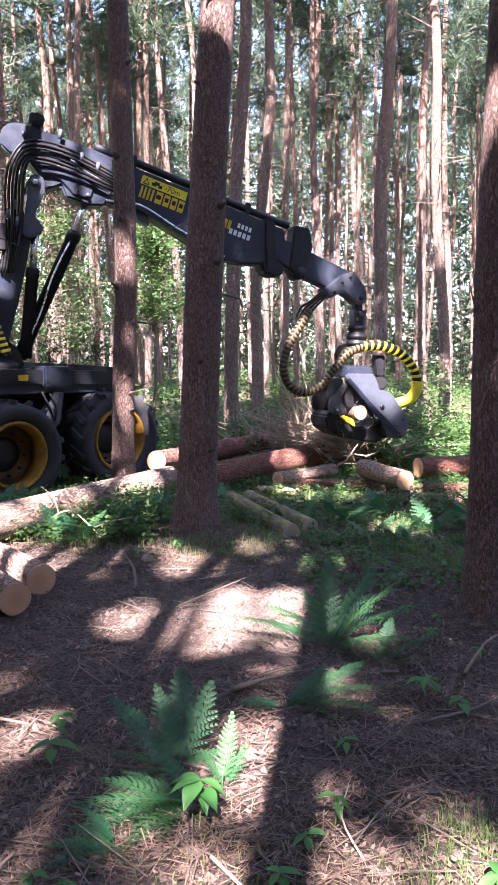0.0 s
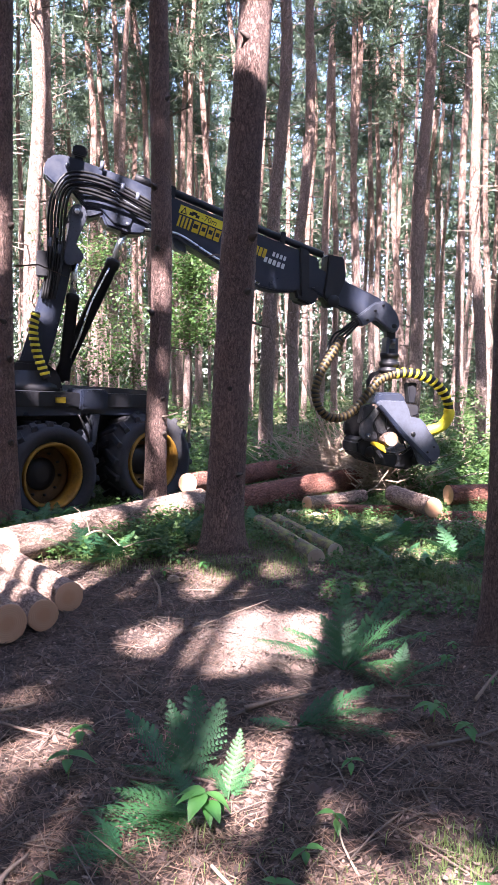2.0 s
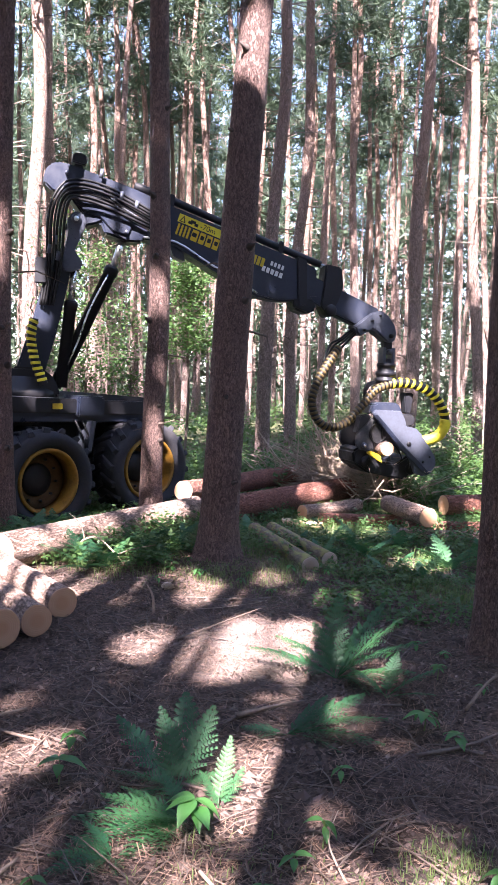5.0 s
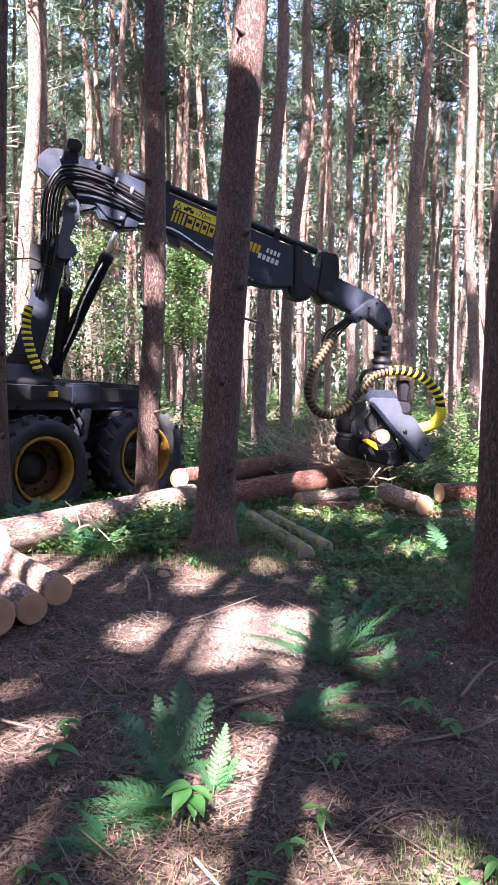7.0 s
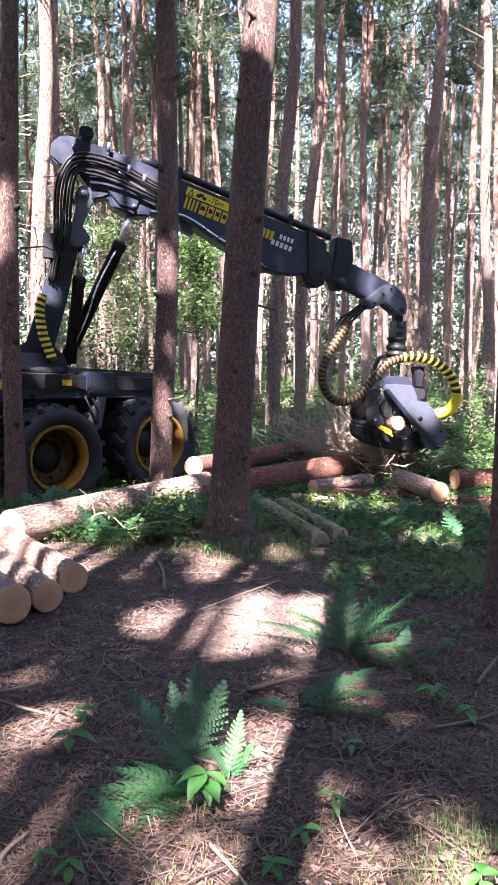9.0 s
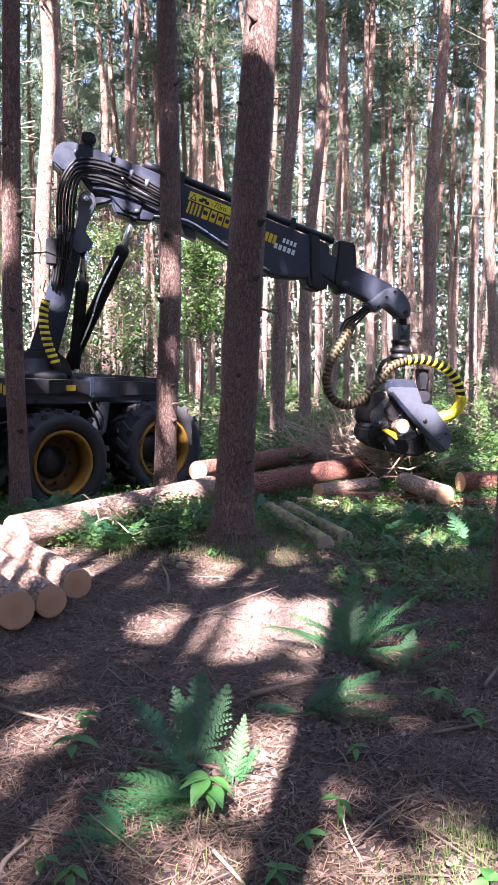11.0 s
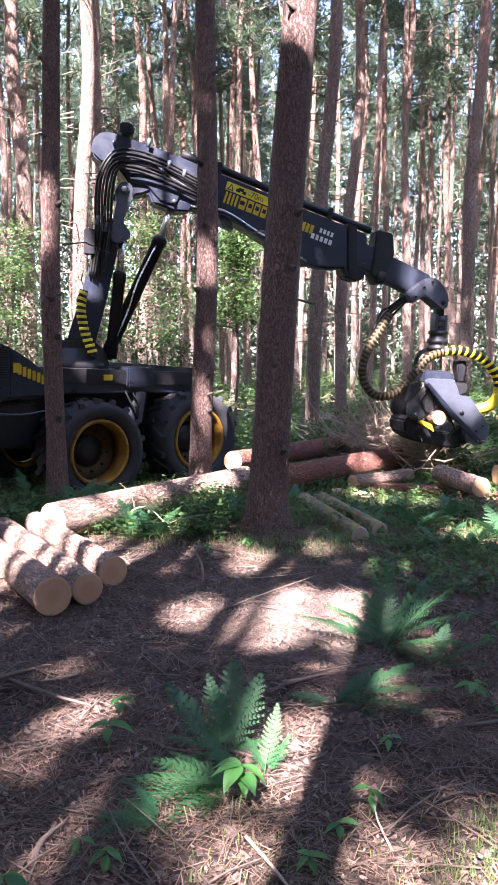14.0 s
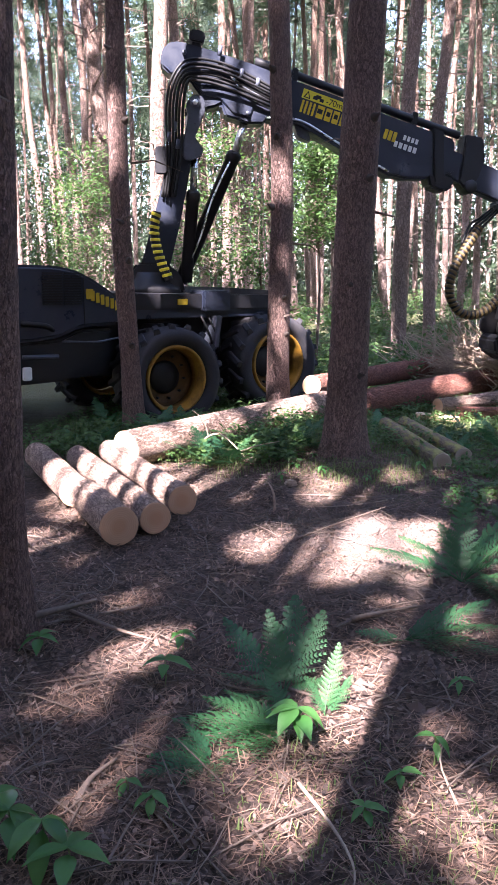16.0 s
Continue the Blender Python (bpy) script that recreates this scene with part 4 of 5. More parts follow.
def wrapped_hose(points, r, band, wrap_mat, label, bare=0.5):
    """A thick hose bundle with a spiral of guard strip round it."""
    core = crane_part("guarded_hose", tube(points, r, 12, True, 10), HOSE, harvester, label)
    path = [Vector(v) for v in tube(points, 0.0001, 3, False, 10)[0][::3]]
    dist, rings = 0.0, []
    nxt = band * 0.5
    for a, b in zip(path, path[1:]):
        ln = (b - a).length
        while nxt <= dist + ln:
            c = a + (b - a) * ((nxt - dist) / max(ln, 1e-6))
            d = (b - a).normalized()
            rings.append((c, d))
            nxt += band
        dist += ln
    for c, d in rings:
        h = d * band * bare * 0.5
        tilt = Matrix.Rotation(0.18, 3, "Y") @ d
        h = tilt * band * bare * 0.5
        crane_part("spiral_band", tube([c - h, c - h * 0.8, c + h * 0.8, c + h], [r * 1.02, r * 1.14, r * 1.14, r * 1.02], 14), wrap_mat, core)


wrapped_hose([(0.067, -0.3, 2.47), (0.036, -0.3, 2.29), (0.05, -0.3, 2.11), (0.108, -0.3, 1.89), (0.212, -0.3, 1.65)], 0.055, 0.075, WRAP_YELLOW, "black hose wrapped in yellow spiral guard")
wrapped_hose([(4.30, -0.02, 2.36), (4.12, -0.10, 2.12), (3.95, -0.14, 1.85), (3.88, -0.16, 1.56), (3.97, -0.18, 1.32), (4.17, -0.18, 1.22), (4.42, -0.16, 1.30), (4.66, -0.14, 1.55), (4.85, -0.13, 1.77), (5.08, -0.12, 1.87)], 0.056, 0.062, WRAP_TAN, "hose bundle in a worn tan spiral guard", 0.62)
wrapped_hose([(5.08, -0.12, 1.87), (5.28, -0.13, 1.90), (5.50, -0.15, 1.87), (5.74, -0.17, 1.76), (5.92, -0.18, 1.55), (5.98, -0.16, 1.32), (5.90, -0.12, 1.14), (5.70, -0.06, 1.06)], 0.066, 0.10, WRAP_YELLOW, "hose bundle in bright yellow spiral guard", 0.42)
crane_part("hose_sleeve", tube([(5.97, -0.165, 1.38), (5.985, -0.16, 1.30), (5.90, -0.12, 1.14), (5.72, -0.065, 1.065), (5.62, -0.03, 1.05)], 0.08, 14, True, 6), WRAP_YELLOW, label="plain bright yellow hose sleeve")
for k in range(4):
    o = 0.03 * k
    crane_part("loose_hose", tube([(4.58 - o, -0.06 + o, 2.62), (4.44 - o * 1.4, -0.07 + o, 2.48), (4.28 - o, -0.05 + o, 2.30 + o), (4.10 - 0.5 * o, -0.10 + 0.5 * o, 2.05 + o)], 0.017, 7, True, 5), HOSE)

# rotator and hanger
crane_part("swivel_link", slab([(4.98, 2.58), (5.10, 2.58), (5.12, 2.30), (4.99, 2.30)], -0.06, 0.06, 0.012), BLACK)
crane_part("swivel_pin", pin_data(5.055, -0.13, 0.13, 2.34, 0.04), GREY)
for x in (4.965, 5.105):
    crane_part("hanger_plate", slab([(x, 2.40), (x + 0.045, 2.40), (x + 0.045, 2.16), (x, 2.16)], -0.09, 0.09, 0.008), GREY)
crane_part("rotator", moved(lathe([(0.001, 1.90), (0.155, 1.90), (0.155, 1.95), (0.135, 1.955), (0.135, 1.99), (0.15, 1.995), (0.15, 2.05), (0.125, 2.055), (0.125, 2.12), (0.14, 2.125), (0.14, 2.17), (0.09, 2.175), (0.08, 2.24), (0.001, 2.24)], 24, "Z"), Matrix.Translation((5.06, 0, 0))), BLACK)
# felling head
head = crane_part("felling_head", slab([(4.51, 0.902), (4.62, 0.974), (4.78, 0.856), (4.92, 0.754), (5.21, 0.741), (5.39, 0.868), (5.47, 0.639), (5.36, 0.503), (5.14, 0.522), (4.87, 0.578), (4.76, 0.587), (4.53, 0.723)], -0.24, 0.34, 0.03), BLACK, harvester, "black felling head with grey delimbing arms")
crane_part("side_plate", slab([(4.51, 1.15), (4.67, 1.33), (4.78, 1.41), (4.85, 1.33), (4.99, 1.18), (5.22, 0.932), (5.17, 0.872), (5.07, 1.04), (4.88, 1.03), (4.8, 0.965), (4.7, 0.907), (4.58, 0.925), (4.5, 1.01)], -0.33, -0.29, 0.012), WORN, head, "scratched dark steel side plate")
crane_part("side_plate", slab([(4.51, 1.15), (4.67, 1.33), (4.78, 1.41), (4.85, 1.33), (4.99, 1.18), (5.22, 0.932), (5.17, 0.872), (5.07, 1.04), (4.88, 1.03), (4.8, 0.965), (4.7, 0.907), (4.58, 0.925), (4.5, 1.01)], 0.26, 0.30, 0.012), BLACK, head)
crane_part("head_cover", slab([(4.79, 1.57), (4.85, 1.6), (5.14, 1.61), (5.19, 1.57), (5.24, 1.47), (4.76, 1.44)], -0.26, 0.28, 0.02), STEEL_BLUE, head)
crane_part("head_hanger", slab([(4.82, 1.42), (4.75, 1.59), (4.73, 1.77), (4.79, 1.88), (4.9, 1.92), (5.25, 1.94), (5.25, 1.9), (4.92, 1.88), (4.83, 1.83), (4.78, 1.75), (4.81, 1.59), (4.86, 1.43)], 0.0, 0.05, 0.006), BLACK, head)
crane_part("head_post", slab([(5.34, 1.76), (5.49, 1.76), (5.48, 1.59), (5.46, 1.46), (5.38, 1.46)], -0.08, 0.08, 0.015), BLACK, head)
crane_part("delimbing_arm", slab([(4.71, 1.45), (4.76, 1.5), (5.15, 1.5), (5.22, 1.38), (5.25, 1.28), (5.4, 1.26), (5.49, 1.18), (5.73, 0.854), (5.75, 0.749), (5.67, 0.607), (5.54, 0.57), (5.4, 0.621), (5.35, 0.76), (5.29, 0.856), (5.19, 0.937), (4.95, 1.19), (4.81, 1.33)], -0.40, -0.355, 0.012), GREY, head, "bare grey steel delimbing arm")
crane_part("arm_rib", slab([(4.71, 1.42), (4.77, 1.44), (5.17, 1.04), (5.41, 0.827), (5.64, 0.621), (5.58, 0.592), (5.37, 0.771), (5.12, 0.994)], -0.435, -0.395, 0.006), STEEL_BLUE, head)
crane_part("head_bracket", slab([(5.19, 1.43), (5.36, 1.45), (5.4, 1.4), (5.39, 1.31), (5.28, 1.27), (5.23, 1.34)], -0.34, -0.02, 0.012), BLACK, head)
crane_part("delimbing_arm", slab([(4.54, 1.41), (4.65, 1.44), (4.72, 1.4), (4.61, 1.26), (4.49, 1.16), (4.51, 1.25)], -0.36, -0.22, 0.014), BLACK, head)
# near-black discs stand in for the shade inside the arm's holes
for x, z, r in ((5.3, 1.03, 0.036), (5.54, 0.775, 0.017), (5.64, 0.853, 0.014)):
    crane_part("arm_hole", pin_data(x, -0.412, -0.37, z, r, 14), HOSE, head)
crane_part("plate_pin", pin_data(4.63, -0.36, -0.30, 0.993, 0.04, 14), GREY, head)
crane_part("pin_bolt", pin_data(4.63, -0.372, -0.35, 0.993, 0.016, 6), CHROME, head)
crane_part("saw_guard", slab([(4.64, 0.893), (4.7, 0.922), (4.85, 0.863), (4.89, 0.754), (4.81, 0.794)], -0.42, -0.38, 0.008), YELLOW, head, "yellow saw guard")
for x, z in ((4.72, 0.754), (5.42, 0.659)):
    crane_part("feed_roller", moved(lathe([(0.001, -0.30), (0.07, -0.30), (0.085, -0.24), (0.085, 0.2), (0.07, 0.26), (0.001, 0.26)], 14, "Y"), Matrix.Translation((x, 0, z))), BLACK, head)
    for k in range(10):
        a = 6.283 * k / 10
        crane_part("roller_stud", tube([(x + 0.078 * math.cos(a), -0.24, z + 0.078 * math.sin(a)), (x + 0.078 * math.cos(a), 0.2, z + 0.078 * math.sin(a))], 0.018, 5), BLACK, head)
for path in (((4.8, 1.33), (4.7, 1.15), (4.82, 1.02), (4.96, 1.12)), ((4.88, 1.26), (4.93, 1.05), (5.12, 0.99), (5.25, 0.783)), ((4.7, 1.19), (4.78, 0.983), (4.71, 0.843), (4.84, 0.671)), ((5.07, 1.2), (5.16, 0.991), (5.3, 0.889), (5.35, 0.679))):
    crane_part("head_hose", tube([(x, -0.345, z) for x, z in path], 0.012, 6, True, 5), HOSE, head)


# lettering on the boom: bars for the maker's marks, the safety distance in figures
def along(s0, z0, ds, dz):
    a = math.atan2(-0.30, 1.0)
    return s0 + ds * math.cos(a) - dz * math.sin(a), z0 + ds * math.sin(a) + dz * math.cos(a)


def boom_bar(name, s0, z0, u0, u1, v0, v1, material, y=-0.152, label=""):
    pts = [along(s0, z0, u0, v0), along(s0, z0, u1, v0), along(s0, z0, u1, v1), along(s0, z0, u0, v1)]
    crane_part(name, slab(pts, y, -0.146, 0.001, 1), material, boom, label)


boom_bar("warning_sticker", 1.88, 3.93, 0.0, 0.62, -0.055, 0.055, WRAP_YELLOW, -0.151, "yellow warning sticker with black marks")
tri = [along(1.88, 3.93, 0.02, -0.045), along(1.88, 3.93, 0.11, -0.045), along(1.88, 3.93, 0.065, 0.045)]
crane_part("warning_triangle", slab(tri, -0.156, -0.150, 0.001, 1), BLACK, boom)
tri = [along(1.88, 3.93, 0.04, -0.034), along(1.88, 3.93, 0.09, -0.034), along(1.88, 3.93, 0.065, 0.02)]
crane_part("triangle_field", slab(tri, -0.159, -0.154, 0.001, 1), WRAP_YELLOW, boom)
for u0, u1, v0, v1 in ((0.14, 0.20, -0.03, 0.01), (0.17, 0.24, -0.01, 0.03), (0.23, 0.28, -0.035, 0.005)):
    boom_bar("pictogram", 1.88, 3.93, u0, u1, v0, v1, BLACK, -0.156)
text = bpy.data.curves.new("safety_distance", "FONT")
text.body = "-70m"
text.size = 0.105
text.extrude = 0.001
holder = new("safety_distance", text)
figures = bpy.data.meshes.new_from_object(holder.evaluated_get(bpy.context.evaluated_depsgraph_get()))
bpy.data.objects.remove(holder)
sx, sz = along(1.88, 3.93, 0.31, -0.036)
figures.transform(Matrix.Translation((sx, -0.155, sz)) @ Matrix.Rotation(math.atan2(0.30, 1.0), 4, "Y") @ Matrix.Rotation(radians(90), 4, "X"))
crane_part("safety_distance", figures, BLACK, boom, "black figures of the safety distance")
for k, (a, b) in enumerate(((0.0, 0.028), (0.05, 0.078), (0.10, 0.128), (0.15, 0.178), (0.21, 0.30), (0.32, 0.40), (0.42, 0.50), (0.52, 0.60))):
    boom_bar("letter_bar", 1.86, 3.78, a, b, -0.075, 0.075, YELLOW, -0.151, "yellow lettering bar")
for k, (a, b) in enumerate(((0.215, 0.28), (0.335, 0.385), (0.435, 0.485), (0.535, 0.585))):
    boom_bar("letter_gap", 1.86, 3.78, a, b, -0.02, 0.035, BLACK, -0.154)
for k in range(3):
    boom_bar("letter_bar", 2.93, 3.49, 0.06 * k, 0.06 * k + 0.045, -0.07, 0.05, YELLOW, -0.151, "yellow lettering bar")
for k in range(5):
    boom_bar("letter_bar", 3.06, 3.36, 0.065 * k, 0.065 * k + 0.045, -0.03, 0.04, WHITE, -0.151, "pale lettering bar")
for k in range(4):
    boom_bar("letter_bar", 3.18, 3.44, 0.055 * k, 0.055 * k + 0.035, -0.03, 0.03, WHITE, -0.151, "pale lettering bar")

# the log held in the head
grip0, grip1 = CRANE @ Vector((4.92, -0.50, 0.961)), CRANE @ Vector((4.91, 0.9, 0.891))
log(grip0, grip1, 0.098, 0.10, BARK_LOG, "log gripped in the felling head, its sawn end out", seed=21)


# ---- low plants ----
def frond_mesh(name, pairs, lobes, seed, wide=0.34, droop=0.35):
    """One fern frond of unit length along x: a bent stalk, leaflets in pairs, each cut into lobes."""
    r = random.Random(seed)
    verts, faces = [], []

    def spine(t):
        return Vector((t - 0.12 * droop * t * t, 0.03 * math.sin(t * 3 + seed), -droop * t * t * 0.55))
    v, f = tube([spine(t / 8) for t in range(9)], [0.008 * (1 - t / 9) + 0.002 for t in range(9)], 4, False)
    verts += v
    faces += f
    gapw = 0.82 / (pairs - 1)
    for i in range(pairs):
        t = 0.16 + 0.82 * i / (pairs - 1)
        p = spine(t)
        d = (spine(min(1, t + 0.02)) - spine(t - 0.02)).normalized()
        ln = wide * (1.04 - t) ** 0.75 * min(1.0, 0.6 + 1.6 * (t - 0.16))
        for s in (-1, 1):
            ax = (d * (0.42 + 0.3 * t) + Vector((0, s, 0.10 + r.uniform(-0.12, 0.12)))).normalized()
            side = ax.cross(Vector((0, 0, 1))).normalized()
            up = side.cross(ax)
            sag = r.uniform(-0.15, 0.3)
            ln *= r.uniform(0.86, 1.08)
            for j in range(lobes):
                q = j / lobes
                c = p + ax * ln * (q + 0.04) - up * ln * (0.3 + sag) * q * q + d * ln * 0.12 * q * q
                w = 0.50 * gapw * (1 - 0.78 * q) + 0.002
                step = ln / lobes
                for e in (-1, 1):
                    o = len(verts)
                    verts += [c, c + ax * step * 0.9, c + ax * step * 1.25 + side * e * w - up * 0.003, c + ax * step * 0.45 + side * e * w * 0.85 - up * 0.004]
                    faces.append((o, o + 1, o + 2, o + 3))
    return raw_mesh(name, verts, faces)


FRONDS = [frond_mesh("frond", 12, 6, 1, 0.28, 0.45), frond_mesh("frond", 13, 6, 2, 0.25, 0.6), frond_mesh("frond", 11, 6, 3, 0.32, 0.35)]
for me in FRONDS:
    me.materials.append(FERN)


def fern(x, y, fronds, label, seed=0):
    """A fern: fronds as (compass angle, length, rise in degrees) from one root."""
    t = thing("fern", Matrix.Translation((x, y, gz(x, y))), label, "fern", "ferns on the forest floor")
    for k, (az, ln, rise) in enumerate(fronds):
        ob = part("frond", FRONDS[(k + seed) % 3], FERN, t)
        ob.matrix_basis = Matrix.Rotation(radians(az), 4, "Z") @ Matrix.Rotation(radians(-rise), 4, "Y") @ Matrix.Rotation(radians((k * 37) % 30 - 15), 4, "X") @ Matrix.Diagonal((ln, ln, ln, 1))
    return t


fern(-0.24, 1.98, ((150, 0.46, 42), (122, 0.40, 60), (70, 0.42, 52), (185, 0.30, 30), (28, 0.24, 30), (98, 0.50, 46), (250, 0.24, 26), (215, 0.34, 20)), "green fern with upright feathery fronds on dry litter", 0)
fern(-0.04, 1.82, ((95, 0.30, 70), (60, 0.2, 50), (140, 0.18, 55)), "small bright fern with narrow upright fronds", 1)
fern(-0.17, 1.72, ((190, 0.36, 30), (213, 0.52, 16), (240, 0.38, 12), (170, 0.30, 34), (226, 0.36, 30), (130, 0.24, 40), (202, 0.46, 22), (255, 0.34, 18)), "dark green fern with low spreading fronds in shade", 0)
fern(-0.40, 1.44, ((200, 0.24, 24), (225, 0.28, 18), (170, 0.2, 30), (250, 0.22, 22), (140, 0.2, 34), (290, 0.18, 24)), "dark green fern with low spreading fronds in shade", 1)
fern(0.22, 2.62, ((192, 0.24, 20), (4, 0.52, 28), (-12, 0.50, 24), (20, 0.46, 36), (215, 0.18, 20), (-30, 0.34, 20), (40, 0.3, 44)), "broad fern frond hanging over bare ground", 2)
fern(0.50, 3.50, ((15, 0.60, 42), (50, 0.58, 55), (168, 0.58, 26), (145, 0.50, 38), (-25, 0.50, 26), (95, 0.58, 62), (-60, 0.38, 24), (-5, 0.58, 58), (70, 0.4, 40), (120, 0.45, 50)), "large bushy fern beside a sunlit patch", 1)
fern(0.78, 3.25, ((20, 0.40, 40), (80, 0.36, 50), (-40, 0.34, 30), (150, 0.3, 40)), "large bushy fern beside a sunlit patch", 0)
fr = random.Random(8)
for x, y, s in ((-2.25, 6.75, 0.55), (-1.55, 6.05, 0.5), (-1.85, 6.3, 0.4), (-1.1, 6.25, 0.4), (-0.95, 6.9, 0.5), (0.2, 7.4, 0.4), (0.95, 7.3, 0.45), (2.2, 7.4, 0.5), (1.4, 6.4, 0.4), (2.5, 8.2, 0.6), (-3.1, 6.5, 0.45),
                (-2.0, 7.3, 0.5), (0.6, 8.2, 0.4), (1.35, 8.1, 0.5), (-0.4, 8.2, 0.45), (2.7, 6.6, 0.5), (-1.25, 7.7, 0.5), (-3.4, 7.6, 0.5), (-2.6, 7.75, 0.45), (1.95, 6.0, 0.35), (-1.7, 5.95, 0.5), (-1.35, 6.45, 0.55), (-1.05, 6.55, 0.5), (-2.55, 6.9, 0.55), (-2.2, 7.1, 0.45), (0.45, 7.0, 0.4), (1.1, 6.6, 0.45), (1.75, 7.0, 0.5), (0.9, 8.0, 0.5), (2.3, 6.8, 0.5)):
    n = fr.randrange(6, 9)
    fern(x, y, tuple((k * 360 / n + fr.uniform(-20, 20), s * fr.uniform(0.7, 1.1), fr.uniform(22, 55)) for k in range(n)), "green fern among low plants near the logs", fr.randrange(3))


def leaf_mesh(name, seed, width=0.42):
    """A pointed oval leaf of unit length along x, folded at its midrib."""
    verts, faces = [], []
    n = 7
    for i in range(n + 1):
        t = i / n
        w = width * math.sin(math.pi * t ** 0.85) * (1 - 0.25 * t) + 0.004
        z = 0.10 * math.sin(t * 2.2) - 0.28 * t * t
        verts += [(t, -w * 0.5, z + 0.07 * w * 2), (t, -w * 0.22, z + 0.02), (t, 0, z), (t, w * 0.22, z + 0.02), (t, w * 0.5, z + 0.07 * w * 2)]
    for i in range(n):
        for k in range(4):
            a = i * 5 + k
            faces.append((a, a + 1, a + 6, a + 5))
    return raw_mesh(name, verts, faces, True)


LEAVES = [leaf_mesh("leaf", 1, 0.56), leaf_mesh("leaf", 2, 0.46)]
for me in LEAVES:
    me.materials.append(SEEDLING)


def seedling(x, y, h, ln, n, label="green broad-leaved seedling in dry needles", seed=0):
    r = random.Random(seed)
    t = thing("seedling", Matrix.Translation((x, y, gz(x, y))), label, "plant", "broad-leaved seedlings")
    part("stem", raw_mesh("stem", *tube([(0, 0, -0.02), (0.006, 0.004, h * 0.6), (0, 0, h)], [0.004, 0.003, 0.002], 5, False)), STEM, t)
    for k in range(n):
        ob = part("leaf", LEAVES[k % 2], SEEDLING, t)
        s = ln * r.uniform(0.75, 1.1)
        low = 1.0 if k < n * 0.7 else 0.8
        ob.matrix_basis = Matrix.Translation((0, 0, h * low)) @ Matrix.Rotation(6.283 * k / n + r.uniform(-0.3, 0.3), 4, "Z") @ Matrix.Rotation(radians(-r.uniform(-42, 2)), 4, "Y") @ Matrix.Diagonal((s, s, s, 1))
    return t


seedling(-0.12, 1.60, 0.15, 0.15, 9, "large-leaved green seedling with a whorl of pointed leaves", 3)
for k, (x, y, h, ln, n) in enumerate(((-0.77, 1.99, 0.10, 0.09, 5), (-0.81, 2.36, 0.08, 0.07, 5), (0.38, 1.60, 0.10, 0.06, 4), (0.27, 1.44, 0.05, 0.06, 5), (0.92, 2.75, 0.10, 0.09, 6), (0.47, 2.15, 0.05, 0.06, 4), (1.06, 2.62, 0.07, 0.07, 5),
                                      (0.17, 1.20, 0.05, 0.06, 5), (-0.50, 1.08, 0.06, 0.065, 5), (-0.62, 1.16, 0.05, 0.05, 4), (-0.86, 0.82, 0.12, 0.11, 6), (-0.72, 0.76, 0.14, 0.11, 6), (-0.96, 0.90, 0.10, 0.09, 5), (-0.62, 0.72, 0.1, 0.1, 5), (1.0, 1.35, 0.08, 0.08, 5),
                                      (-1.45, 2.15, 0.07, 0.08, 5), (0.85, 1.15, 0.08, 0.08, 5))):
    seedling(x, y, h * 1.15, ln * 1.35, n, seed=20 + k)
sr = random.Random(31)
for k in range(60):
    x, y = sr.uniform(0.7, 2.6), sr.uniform(3.4, 6.8)
    if k % 3 == 0:
        x, y = sr.uniform(-1.4, 0.6), sr.uniform(5.0, 6.3)
    if (x - 1.62) ** 2 + (y - 4.25) ** 2 < 0.12:
        continue
    seedling(x, y, sr.uniform(0.03, 0.10), sr.uniform(0.05, 0.085), sr.randrange(4, 7), seed=60 + k)


# ---- litter, grass and undergrowth ----
def scatter_flat(name, count, area, long_, wide, material, label, category, seed, lift=0.012, tilt=0.35, curl=0.0, bias=1.0):
    """Many small flat pieces lying at random on the ground, as one object."""
    r = random.Random(seed)
    verts, faces = [], []
    x0, x1, y0, y1 = area
    for _ in range(count):
        y = y0 + (y1 - y0) * r.random() ** bias
        x = r.uniform(x0, x1)
        if noise.noise((x * 1.7, y * 1.7, seed)) + 0.5 * noise.noise((x * 6, y * 6, seed)) < r.uniform(-0.75, 0.35) + 1.1 * math.exp(-(((x + 0.02) / 0.55) ** 2 + ((y - 4.05) / 0.6) ** 2)):
            continue
        a = r.random() * 6.283
        ln, w = r.uniform(*long_), r.uniform(*wide)
        d = Vector((math.cos(a), math.sin(a), r.gauss(0, tilt))).normalized() * ln * 0.5
        s = Vector((-math.sin(a), math.cos(a), r.gauss(0, tilt))).normalized() * w * 0.5
        c = Vector((x, y, gz(x, y) + r.uniform(0.002, lift)))
        u = Vector((0, 0, curl * r.uniform(-0.2, 1) * ln))
        o = len(verts)
        if curl:
            verts += [c - d + u, c - d * 0.3 + s, c + d * 0.5 + s * 0.9, c + d + u, c + d * 0.4 - s, c - d * 0.4 - s * 0.8]
            faces += [(o, o + 1, o + 5), (o + 1, o + 2, o + 4, o + 5), (o + 2, o + 3, o + 4)]
        else:
            verts += [c - d - s, c + d - s, c + d + s, c - d + s]
            faces.append((o, o + 1, o + 2, o + 3))
    tagged(part(name, raw_mesh(name, verts, faces), material), label, category, kind="stuff")


